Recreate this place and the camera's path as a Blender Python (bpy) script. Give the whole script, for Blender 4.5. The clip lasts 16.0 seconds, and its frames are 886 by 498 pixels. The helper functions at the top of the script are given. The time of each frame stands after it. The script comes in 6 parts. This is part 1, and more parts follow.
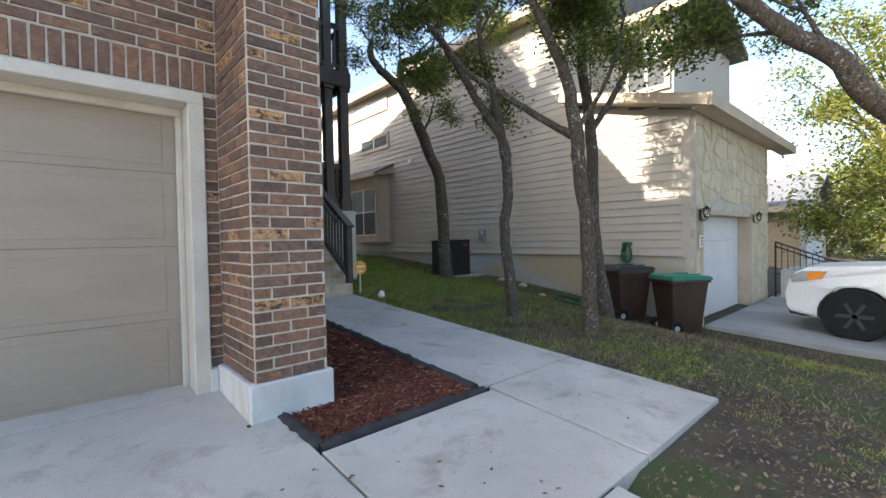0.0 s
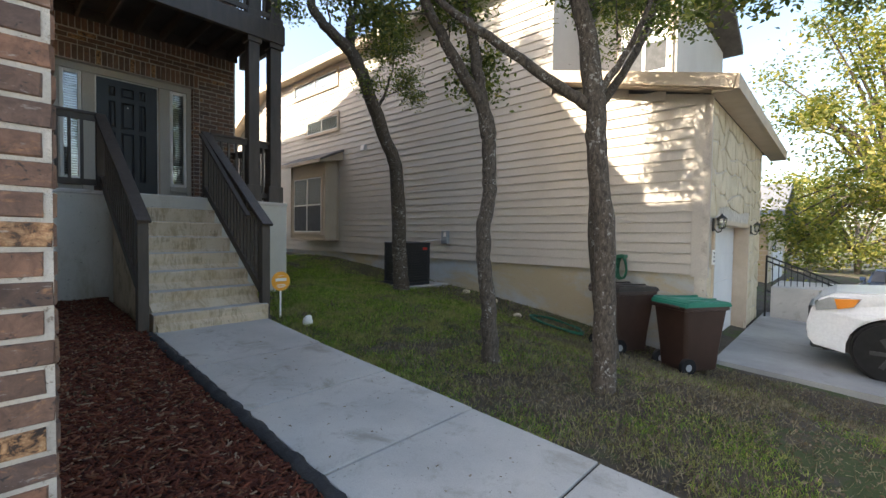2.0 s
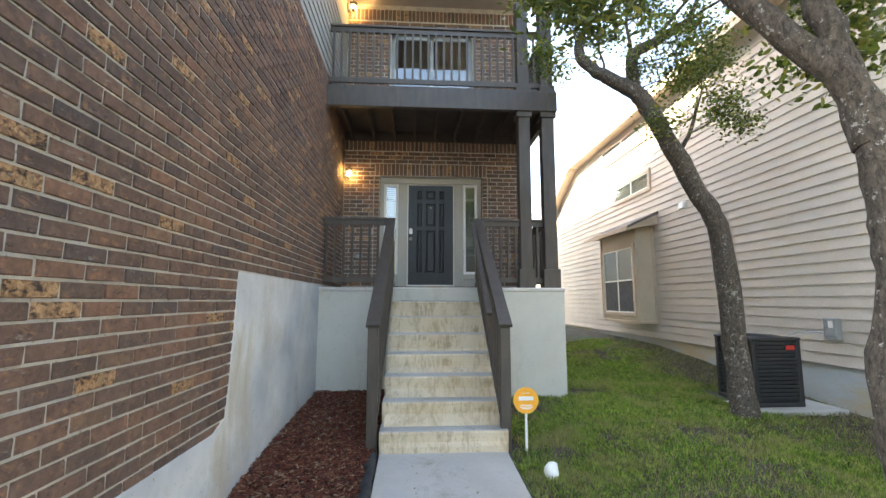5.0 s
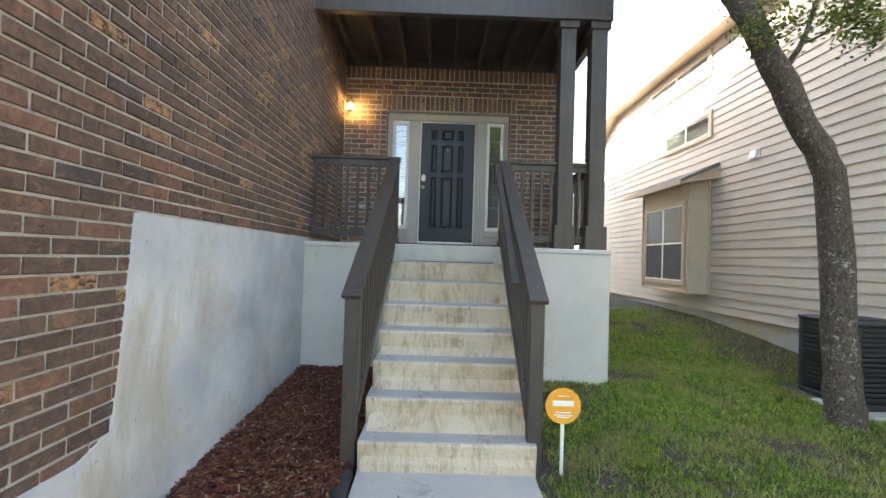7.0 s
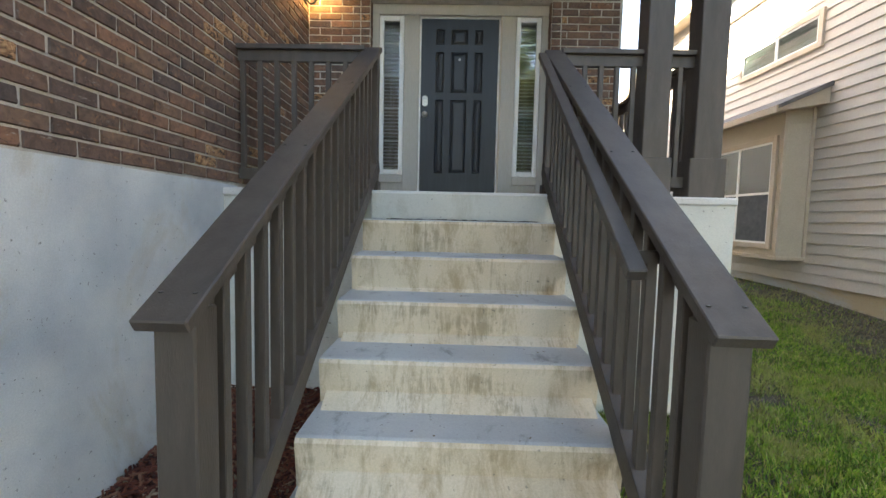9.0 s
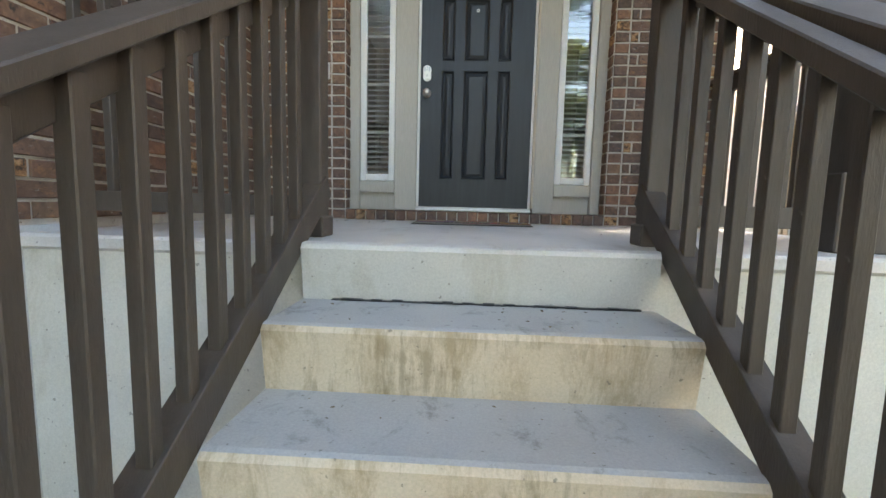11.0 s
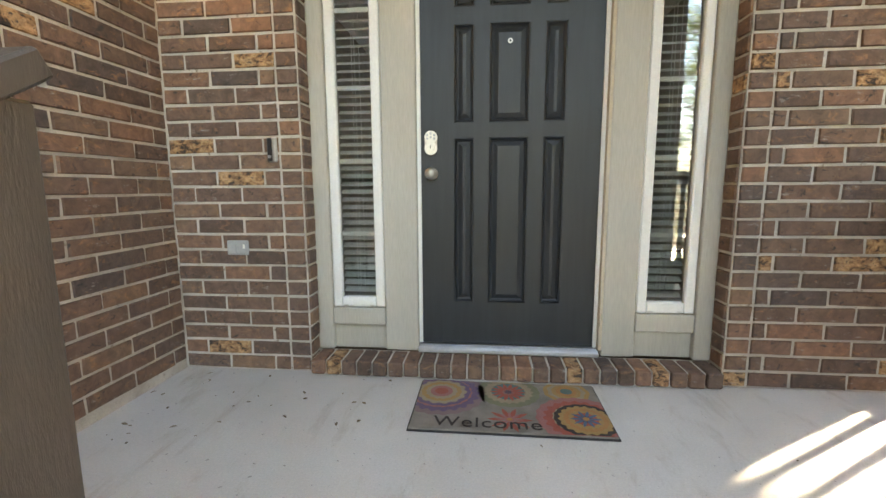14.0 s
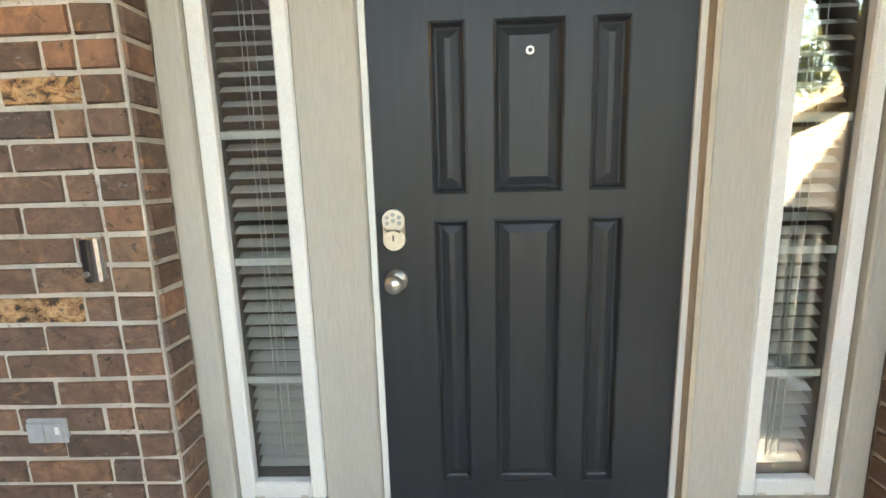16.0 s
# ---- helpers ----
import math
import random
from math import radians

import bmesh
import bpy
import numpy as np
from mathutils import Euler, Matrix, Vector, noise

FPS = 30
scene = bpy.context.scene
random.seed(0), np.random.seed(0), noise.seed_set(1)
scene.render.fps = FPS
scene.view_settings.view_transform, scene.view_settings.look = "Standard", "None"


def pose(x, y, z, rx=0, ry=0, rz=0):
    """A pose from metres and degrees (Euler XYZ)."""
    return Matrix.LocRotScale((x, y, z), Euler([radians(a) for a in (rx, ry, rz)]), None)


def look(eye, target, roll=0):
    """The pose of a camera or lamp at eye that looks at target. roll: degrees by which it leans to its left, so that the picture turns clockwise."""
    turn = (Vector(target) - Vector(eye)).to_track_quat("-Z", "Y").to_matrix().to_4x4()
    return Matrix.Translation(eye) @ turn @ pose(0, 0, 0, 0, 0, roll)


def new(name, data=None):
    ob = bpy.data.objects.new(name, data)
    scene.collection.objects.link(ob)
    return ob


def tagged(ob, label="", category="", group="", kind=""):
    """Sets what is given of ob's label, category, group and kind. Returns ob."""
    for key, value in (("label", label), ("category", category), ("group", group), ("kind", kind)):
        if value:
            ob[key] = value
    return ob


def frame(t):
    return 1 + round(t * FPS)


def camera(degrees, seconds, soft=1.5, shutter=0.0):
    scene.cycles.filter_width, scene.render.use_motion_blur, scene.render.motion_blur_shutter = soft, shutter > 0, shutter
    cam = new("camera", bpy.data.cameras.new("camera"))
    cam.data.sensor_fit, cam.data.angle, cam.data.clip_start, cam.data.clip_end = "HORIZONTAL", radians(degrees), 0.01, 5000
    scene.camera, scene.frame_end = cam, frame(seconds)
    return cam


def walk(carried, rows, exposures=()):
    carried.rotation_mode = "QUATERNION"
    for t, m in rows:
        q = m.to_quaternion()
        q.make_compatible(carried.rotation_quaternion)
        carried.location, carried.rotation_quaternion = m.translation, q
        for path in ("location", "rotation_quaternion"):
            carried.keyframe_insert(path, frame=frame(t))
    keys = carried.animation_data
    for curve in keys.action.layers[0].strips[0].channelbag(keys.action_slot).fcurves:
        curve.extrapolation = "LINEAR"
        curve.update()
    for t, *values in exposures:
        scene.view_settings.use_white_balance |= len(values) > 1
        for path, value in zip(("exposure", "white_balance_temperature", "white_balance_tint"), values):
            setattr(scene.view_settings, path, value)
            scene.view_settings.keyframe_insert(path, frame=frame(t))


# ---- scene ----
cam = camera(91.8, 16.0)
EXPOSURES = ((0, 1.82, 6620, 9), (1.5, 1.86, 6820, 10), (2.5, 2.06, 7370, 11), (3.5, 3.08, 7620, 11), (4.5, 3.32, 7470, 10), (7, 3.42, 7270, 9), (8, 3.3, 7270, 9), (9, 3.38, 7470, 10), (11.5, 3.98, 8050, 10), (12.5, 4.25, 8100, 9), (14.5, 4.37, 9350, 11), (16, 4.58, 8850, 11))
PATH = [
    (0, (-3.217, -11.008, -0.708), (-1.887, -9.515, -0.752), -1.1),
    (0.5, (-2.918, -10.555, -0.669), (-1.575, -9.073, -0.697), -1.2),
    (1, (-2.602, -10.155, -0.598), (-1.174, -8.754, -0.624), -1.5),
    (1.5, (-2.263, -9.868, -0.528), (-0.798, -8.507, -0.566), -1.6),
    (2, (-1.883, -9.615, -0.554), (-0.415, -8.259, -0.617), 0.8),
    (2.5, (-1.518, -9.382, -0.475), (-0.162, -7.917, -0.596), 0.3),
    (3, (-1.165, -9.175, -0.436), (-0.11, -7.481, -0.577), -0.1),
    (3.5, (-0.88, -8.927, -0.371), (-0.267, -7.027, -0.481), -1.7),
    (4, (-0.66, -8.819, -0.313), (-0.336, -6.848, -0.222), -1.5),
    (4.5, (-0.43, -8.737, -0.244), (-0.237, -6.763, 0.009), -0.7),
    (7, (-0.11, -7.295, -0.162), (-0.088, -5.295, -0.118), 1.8),
    (7.5, (-0.036, -6.822, -0.202), (-0.043, -4.822, -0.213), 2.1),
    (8, (-0.048, -6.321, -0.184), (-0.069, -4.322, -0.262), -0.3),
    (8.5, (-0.028, -5.764, -0.189), (-0.051, -3.768, -0.309), 0.2),
    (9, (-0.049, -5.234, -0.188), (-0.086, -3.239, -0.333), 1.3),
    (11.5, (-0.041, -3.354, 0.298), (-0.152, -1.373, 0.045), 1.3),
    (12, (-0.135, -3.12, 0.456), (-0.197, -1.144, 0.156), 0.9),
    (12.5, (-0.094, -2.887, 0.619), (-0.17, -0.914, 0.297), 1.2),
    (13, (-0.141, -2.688, 0.707), (-0.391, -0.728, 0.393), -0.6),
    (13.5, (-0.141, -2.494, 0.853), (-0.369, -0.529, 0.556), -0.7),
    (14, (-0.117, -2.273, 0.957), (-0.313, -0.301, 0.681), -0.3),
    (14.5, (-0.171, -2.084, 1.03), (-0.35, -0.113, 0.747), 0.0),
    (15, (-0.242, -1.868, 1.158), (-0.393, 0.105, 0.87), 0.2),
    (15.5, (-0.247, -1.542, 1.184), (-0.335, 0.438, 0.915), -0.1),
    (16, (-0.219, -1.273, 1.348), (-0.279, 0.698, 1.012), -1.6),
]
walk(cam, [(t, look(e, g, r)) for t, e, g, r in PATH], exposures=EXPOSURES)

# ---- world, sun, exposure ----
SUN_DIR = Vector((-0.751, 0.350, 0.559)).normalized()      # towards the sun: over the roof, behind the porch
world = bpy.data.worlds.new("world")
scene.world = world
world.use_nodes = True
wn, wl = world.node_tree.nodes, world.node_tree.links
sky = wn.new("ShaderNodeTexSky")
sky.sky_type = 'NISHITA'
sky.sun_disc = False
sky.sun_elevation = math.asin(SUN_DIR.z)
sky.sun_rotation = math.atan2(SUN_DIR.x, SUN_DIR.y)
sky.air_density, sky.dust_density, sky.ozone_density = 1.0, 2.5, 1.0
wn["Background"].inputs["Strength"].default_value = 0.15
wl.new(sky.outputs[0], wn["Background"].inputs["Color"])
sun = new("sun", bpy.data.lights.new("sun", 'SUN'))
sun.data.energy, sun.data.angle, sun.data.color = 4.5, radians(0.55), (1.0, 0.92, 0.80)
sun.matrix_world = look(SUN_DIR * 60, (0, 0, 0))

# added lamp: sun reflected by the next house's upper window onto the porch floor
glint = new("reflection_lamp", bpy.data.lights.new("reflection_lamp", 'AREA'))
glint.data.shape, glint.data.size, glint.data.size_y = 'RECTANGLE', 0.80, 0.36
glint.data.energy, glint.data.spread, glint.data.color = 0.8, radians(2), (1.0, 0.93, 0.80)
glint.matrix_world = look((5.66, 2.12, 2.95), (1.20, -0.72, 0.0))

# ---- helpers of the scene ----
rnd = random.Random(7)


def part(name, bm, mat, parent=None, label=""):
    """Links a bmesh as one mesh object, under a thing or a part."""
    me = bpy.data.meshes.new(name)
    bm.to_mesh(me)
    bm.free()
    if mat is not None:
        for m in (mat if isinstance(mat, (list, tuple)) else [mat]):
            me.materials.append(m)
    ob = new(name, me)
    if parent is not None:
        ob.parent = parent
    if label:
        ob["label"] = label
    return ob


def thing(name, label, category, group="", kind="", at=(0, 0, 0), turn=0):
    ob = new(name)
    ob.empty_display_size = 0.1
    ob.matrix_world = pose(*at, 0, 0, turn)
    return tagged(ob, label, category, group, kind)


def box(bm, x0, x1, y0, y1, z0, z1, bevel=0.0, m=None):
    vs = [bm.verts.new((x, y, z)) for x in (x0, x1) for y in (y0, y1) for z in (z0, z1)]
    quads = ((0, 1, 3, 2), (4, 6, 7, 5), (0, 4, 5, 1), (2, 3, 7, 6), (0, 2, 6, 4), (1, 5, 7, 3))
    fs = [bm.faces.new([vs[i] for i in q]) for q in quads]
    if bevel:
        es = list({e for f in fs for e in f.edges})
        r = bmesh.ops.bevel(bm, geom=es, offset=bevel, segments=1, affect='EDGES', profile=0.5)
        vs = [v for v in {v for f in r["faces"] for v in f.verts}] if m is not None else vs
    if m is not None:
        bmesh.ops.transform(bm, matrix=m, verts=[v for v in vs if v.is_valid])
    return bm


def bx(x0, x1, y0, y1, z0, z1, bevel=0.0):
    return box(bmesh.new(), x0, x1, y0, y1, z0, z1, bevel)


def prism(bm, poly, axis, a, b):
    """A polygon drawn out along an axis: 'x' takes (y, z), 'y' (x, z), 'z' (x, y)."""
    def at(p, s):
        return {"x": (s, p[0], p[1]), "y": (p[0], s, p[1]), "z": (p[0], p[1], s)}[axis]
    lo, hi = [bm.verts.new(at(p, a)) for p in poly], [bm.verts.new(at(p, b)) for p in poly]
    n = len(poly)
    bm.faces.new(lo), bm.faces.new(hi[::-1])
    for i in range(n):
        bm.faces.new((lo[i], hi[i], hi[(i + 1) % n], lo[(i + 1) % n]))
    bmesh.ops.recalc_face_normals(bm, faces=bm.faces)
    return bm


def beam(bm, a, b, w, h, up=(0, 0, 1), bevel=0.0):
    """A square bar from a to b, w wide and h high."""
    a, b = Vector(a), Vector(b)
    d = b - a
    m = d.to_track_quat('Y', 'Z').to_matrix().to_4x4()
    side = d.normalized().cross(Vector(up))
    if side.length > 1e-4:
        side.normalize()
        m = Matrix((side, d.normalized(), side.cross(d.normalized()))).transposed().to_4x4()
    t = bmesh.new()
    box(t, -w / 2, w / 2, 0, d.length, -h / 2, h / 2, bevel)
    bmesh.ops.transform(t, matrix=Matrix.Translation(a) @ m, verts=t.verts)
    me = bpy.data.meshes.new("tmp")
    t.to_mesh(me)
    t.free()
    bm.from_mesh(me)
    bpy.data.meshes.remove(me)
    return bm


def tube(bm, pts, radii, sides=8, cap=True, wob=0.0, seed=0):
    """A tapered round limb along points."""
    rg = random.Random(seed)
    pts = [Vector(p) for p in pts]
    rings, ref = [], Vector((0.31, 0.95, 0.05))
    for i, p in enumerate(pts):
        d = (pts[min(i + 1, len(pts) - 1)] - pts[max(i - 1, 0)]).normalized()
        u = d.cross(ref)
        if u.length < 0.05:
            u = d.cross(Vector((1, 0, 0)))
        u.normalize()
        w = d.cross(u)
        ring = []
        for k in range(sides):
            a = 2 * math.pi * k / sides
            r = radii[i] * (1 + wob * (rg.random() - 0.5) * 2)
            ring.append(bm.verts.new(p + (u * math.cos(a) + w * math.sin(a)) * r))
        rings.append(ring)
    for r0, r1 in zip(rings, rings[1:]):
        for k in range(sides):
            f = bm.faces.new((r0[k], r1[k], r1[(k + 1) % sides], r0[(k + 1) % sides]))
            f.smooth = True
    if cap:
        bm.faces.new(rings[0]), bm.faces.new(rings[-1][::-1])
        bmesh.ops.recalc_face_normals(bm, faces=bm.faces)
    return bm


def smooth_path(pts, radii, n=4):
    """Catmull-Rom through the points, n steps between each two."""
    P = [Vector(p) for p in pts]
    out, rr = [], []
    for i in range(len(P) - 1):
        p0, p1, p2, p3 = P[max(i - 1, 0)], P[i], P[i + 1], P[min(i + 2, len(P) - 1)]
        for k in range(n):
            t = k / n
            out.append(0.5 * ((2 * p1) + (p2 - p0) * t + (2 * p0 - 5 * p1 + 4 * p2 - p3) * t * t + (3 * p1 - p0 - 3 * p2 + p3) * t ** 3))
            rr.append(radii[i] + (radii[i + 1] - radii[i]) * t)
    return out + [P[-1]], rr + [radii[-1]]


# ---- levels ----
def lerp_table(v, table):
    for (a, za), (b, zb) in zip(table, table[1:]):
        if v <= b:
            return za + (zb - za) * max(0.0, min(1.0, (v - a) / (b - a)))
    return table[-1][1]


def near_z(y):
    return lerp_table(y, ((-40, -4.2), (-16, -2.62), (-9.9, -2.08), (-4.3, -1.66), (8, -1.45), (40, -1.0)))


def far_z(y):
    return lerp_table(y, ((-40, -4.2), (-16, -2.75), (-10, -2.62), (-7.9, -2.47), (-5.4, -2.03), (-3.3, -1.77), (-0.8, -1.56), (2, -1.28), (40, -0.6)))


def ground_z(x, y):
    s = max(0.0, min(1.0, (x - 2.4) / 2.8))
    s = s * s * (3 - 2 * s)
    return near_z(y) * (1 - s) + far_z(y) * s


# ---- materials ----
def material(name, rough=0.8, metal=0.0):
    m = bpy.data.materials.new(name)
    m.use_nodes = True
    b = m.node_tree.nodes["Principled BSDF"]
    b.inputs["Roughness"].default_value, b.inputs["Metallic"].default_value = rough, metal
    return m, m.node_tree.nodes, m.node_tree.links, b


def ramp(n, stops, mode='LINEAR'):
    r = n.new("ShaderNodeValToRGB")
    r.color_ramp.interpolation = mode
    while len(r.color_ramp.elements) < len(stops):
        r.color_ramp.elements.new(0.5)
    for e, (p, c) in zip(r.color_ramp.elements, stops):
        e.position, e.color = p, (*c, 1)
    return r


def noisy(n, l, scale, detail=6, rough=0.6, stretch=(1, 1, 1), coord="Object", dist=0.0):
    tc, mp, nz = n.new("ShaderNodeTexCoord"), n.new("ShaderNodeMapping"), n.new("ShaderNodeTexNoise")
    mp.inputs["Scale"].default_value = stretch
    nz.inputs["Scale"].default_value, nz.inputs["Detail"].default_value = scale, detail
    nz.inputs["Roughness"].default_value, nz.inputs["Distortion"].default_value = rough, dist
    place = n.new("ShaderNodeNewGeometry").outputs["Position"] if coord == "Position" else tc.outputs[coord]
    l.new(place, mp.inputs[0]), l.new(mp.outputs[0], nz.inputs["Vector"])
    return nz


def mixed(n, l, a, b, fac, mode='MIX'):
    mx = n.new("ShaderNodeMix")
    mx.data_type, mx.blend_type = 'RGBA', mode
    for sock, v in ((mx.inputs[0], fac), (mx.inputs[6], a), (mx.inputs[7], b)):
        if hasattr(v, "is_linked"):
            l.new(v, sock)
        else:
            sock.default_value = v if isinstance(v, float) else (*v, 1)
    return mx.outputs[2]


def bumped(n, l, bsdf, height, strength, dist=0.01):
    bp = n.new("ShaderNodeBump")
    bp.inputs["Strength"].default_value, bp.inputs["Distance"].default_value = strength, dist
    l.new(height, bp.inputs["Height"]), l.new(bp.outputs[0], bsdf.inputs["Normal"])
    return bp


def plain(name, c0, c1, rough=0.7, scale=6.0, fine=90.0, bump=0.15, metal=0.0, stretch=(1, 1, 1), spots=None, bdist=0.004):
    """Two tones in soft patches, fine grain on top, a little relief; spots: (colour, from, scale)."""
    m, n, l, b = material(name, rough, metal)
    big, small = noisy(n, l, scale, 5, 0.6, stretch), noisy(n, l, fine, 3, 0.6, stretch)
    r = ramp(n, ((0.32, c0), (0.68, c1)))
    l.new(big.outputs[0], r.inputs[0])
    col = mixed(n, l, r.outputs[0], (0.5, 0.5, 0.5), 0.0)
    g = ramp(n, ((0.3, (0.87, 0.87, 0.87)), (0.7, (1.08, 1.08, 1.08))))
    l.new(small.outputs[0], g.inputs[0])
    col = mixed(n, l, col, g.outputs[0], 0.6, 'MULTIPLY')
    if spots:
        sp = noisy(n, l, spots[2], 4, 0.7)
        rs = ramp(n, ((spots[1], (0, 0, 0)), (spots[1] + 0.06, (1, 1, 1))))
        l.new(sp.outputs[0], rs.inputs[0])
        col = mixed(n, l, col, spots[0], rs.outputs[0])
    l.new(col, b.inputs["Base Color"])
    if bump:
        bumped(n, l, b, small.outputs[0], bump, bdist)
    return m


def brick_material():
    m, n, l, b = material("brick", 0.85)
    oi, gi = n.new("ShaderNodeObjectInfo"), n.new("ShaderNodeNewGeometry")
    ad, fr = n.new("ShaderNodeMath"), n.new("ShaderNodeMath")
    ad.operation, fr.operation = 'ADD', 'FRACT'
    l.new(oi.outputs["Random"], ad.inputs[0]), l.new(gi.outputs["Random Per Island"], ad.inputs[1]), l.new(ad.outputs[0], fr.inputs[0])
    base = ramp(n, ((0.0, (0.074, 0.049, 0.039)), (0.25, (0.138, 0.082, 0.058)), (0.5, (0.100, 0.066, 0.053)), (0.68, (0.180, 0.096, 0.062)), (0.8, (0.070, 0.053, 0.048)), (0.93, (0.165, 0.100, 0.066))))
    l.new(fr.outputs[0], base.inputs[0])
    blot, fine, pit = noisy(n, l, 17, 7, 0.72, coord="Position", dist=0.6), noisy(n, l, 120, 4, 0.7, coord="Position"), noisy(n, l, 24, 5, 0.7, (1, 1, 1.4), "Position", 0.5)
    # pale tan bricks with dark burnt blotches, about one in eight
    pick = ramp(n, ((0.938, (0, 0, 0)), (0.945, (1, 1, 1))), 'LINEAR')
    l.new(fr.outputs[0], pick.inputs[0])
    tan = ramp(n, ((0.40, (0.030, 0.021, 0.016)), (0.47, (0.21, 0.112, 0.054)), (0.62, (0.43, 0.275, 0.15))))
    l.new(pit.outputs[0], tan.inputs[0])
    col = mixed(n, l, base.outputs[0], tan.outputs[0], pick.outputs[0])
    rust = noisy(n, l, 15, 6, 0.75, (0.8, 0.8, 1.5), "Position", 0.8)
    rr = ramp(n, ((0.56, (0, 0, 0)), (0.66, (0.75, 0.75, 0.75))))
    l.new(rust.outputs[0], rr.inputs[0])
    col = mixed(n, l, col, (0.25, 0.130, 0.068), rr.outputs[0])
    tone = ramp(n, ((0.36, (0.84, 0.82, 0.83)), (0.64, (1.92, 1.80, 1.66))))
    l.new(blot.outputs[0], tone.inputs[0])
    col = mixed(n, l, col, tone.outputs[0], 0.75, 'MULTIPLY')
    burnt = ramp(n, ((0.60, (0, 0, 0)), (0.67, (0.9, 0.9, 0.9))))
    l.new(pit.outputs[0], burnt.inputs[0])
    col = mixed(n, l, col, (0.035, 0.03, 0.03), burnt.outputs[0])
    lime = noisy(n, l, 26, 5, 0.8, (0.5, 0.5, 1.6), "Position")
    rl = ramp(n, ((0.61, (0, 0, 0)), (0.74, (0.8, 0.8, 0.8))))
    l.new(lime.outputs[0], rl.inputs[0])
    col = mixed(n, l, col, (0.42, 0.39, 0.35), rl.outputs[0])
    l.new(col, b.inputs["Base Color"])
    bumped(n, l, b, mixed(n, l, fine.outputs[0], pit.outputs[0], 0.5), 0.55, 0.006)
    return m


def bark_material():
    m, n, l, b = material("bark", 0.95)
    ridge, crack, big = noisy(n, l, 46, 6, 0.72, (1, 1, 0.42), dist=0.5), noisy(n, l, 110, 4, 0.7, (1, 1, 0.6)), noisy(n, l, 3.5, 4, 0.6)
    r = ramp(n, ((0.34, (0.026, 0.020, 0.016)), (0.48, (0.078, 0.062, 0.048)), (0.70, (0.165, 0.138, 0.108))))
    l.new(ridge.outputs[0], r.inputs[0])
    grain = ramp(n, ((0.3, (0.62, 0.62, 0.62)), (0.7, (1.25, 1.25, 1.25))))
    l.new(crack.outputs[0], grain.inputs[0])
    col = mixed(n, l, r.outputs[0], grain.outputs[0], 0.8, 'MULTIPLY')
    # pale lichen in small crusts, thicker in some stretches of the stem
    for scale, start, tone in ((20, 0.62, (0.34, 0.335, 0.30)), (48, 0.655, (0.50, 0.49, 0.45))):
        lich = noisy(n, l, scale, 4, 0.7)
        patch = n.new("ShaderNodeMath")
        patch.operation = 'MULTIPLY_ADD'
        l.new(big.outputs[0], patch.inputs[0]), l.new(lich.outputs[0], patch.inputs[2])
        patch.inputs[1].default_value = 0.30
        rl = ramp(n, ((start + 0.14, (0, 0, 0)), (start + 0.18, (0.85, 0.85, 0.85))))
        l.new(patch.outputs[0], rl.inputs[0])
        col = mixed(n, l, col, tone, rl.outputs[0])
    l.new(col, b.inputs["Base Color"])
    bumped(n, l, b, mixed(n, l, ridge.outputs[0], crack.outputs[0], 0.4), 0.8, 0.016)
    return m


def island_material(name, stops, rough=0.8, trans=0.0, spec=0.3, clump=False):
    """One colour a piece, picked by chance; trans lets light through thin leaves."""
    m, n, l, b = material(name, rough)
    gi = n.new("ShaderNodeNewGeometry")
    r = ramp(n, stops)
    l.new(gi.outputs["Random Per Island"], r.inputs[0])
    nz = noisy(n, l, 40, 3, 0.6)
    tone = ramp(n, ((0.3, (0.75, 0.75, 0.75)), (0.7, (1.15, 1.15, 1.15))))
    l.new(nz.outputs[0], tone.inputs[0])
    col = mixed(n, l, r.outputs[0], tone.outputs[0], 0.7, 'MULTIPLY')
    if clump:
        tuft, patch = noisy(n, l, 13, 4, 0.65), noisy(n, l, 2.2, 4, 0.6)
        shade = ramp(n, ((0.34, (0.38, 0.40, 0.38)), (0.50, (0.92, 0.97, 0.86)), (0.66, (1.60, 1.45, 1.2))))
        l.new(tuft.outputs[0], shade.inputs[0])
        col = mixed(n, l, col, shade.outputs[0], 1.0, 'MULTIPLY')
        dry = ramp(n, ((0.47, (0, 0, 0)), (0.64, (0.75, 0.75, 0.75))))
        l.new(patch.outputs[0], dry.inputs[0])
        col = mixed(n, l, col, (0.30, 0.26, 0.12), dry.outputs[0])
    l.new(col, b.inputs["Base Color"])
    b.inputs["Specular IOR Level"].default_value = spec
    if trans:
        tr, mx = n.new("ShaderNodeBsdfTranslucent"), n.new("ShaderNodeMixShader")
        bright = mixed(n, l, col, (1.9, 2.1, 0.9), 1.0, 'MULTIPLY')
        l.new(bright, tr.inputs["Color"])
        mx.inputs[0].default_value = trans
        out = n["Material Output"]
        l.new(b.outputs[0], mx.inputs[1]), l.new(tr.outputs[0], mx.inputs[2]), l.new(mx.outputs[0], out.inputs["Surface"])
    return m


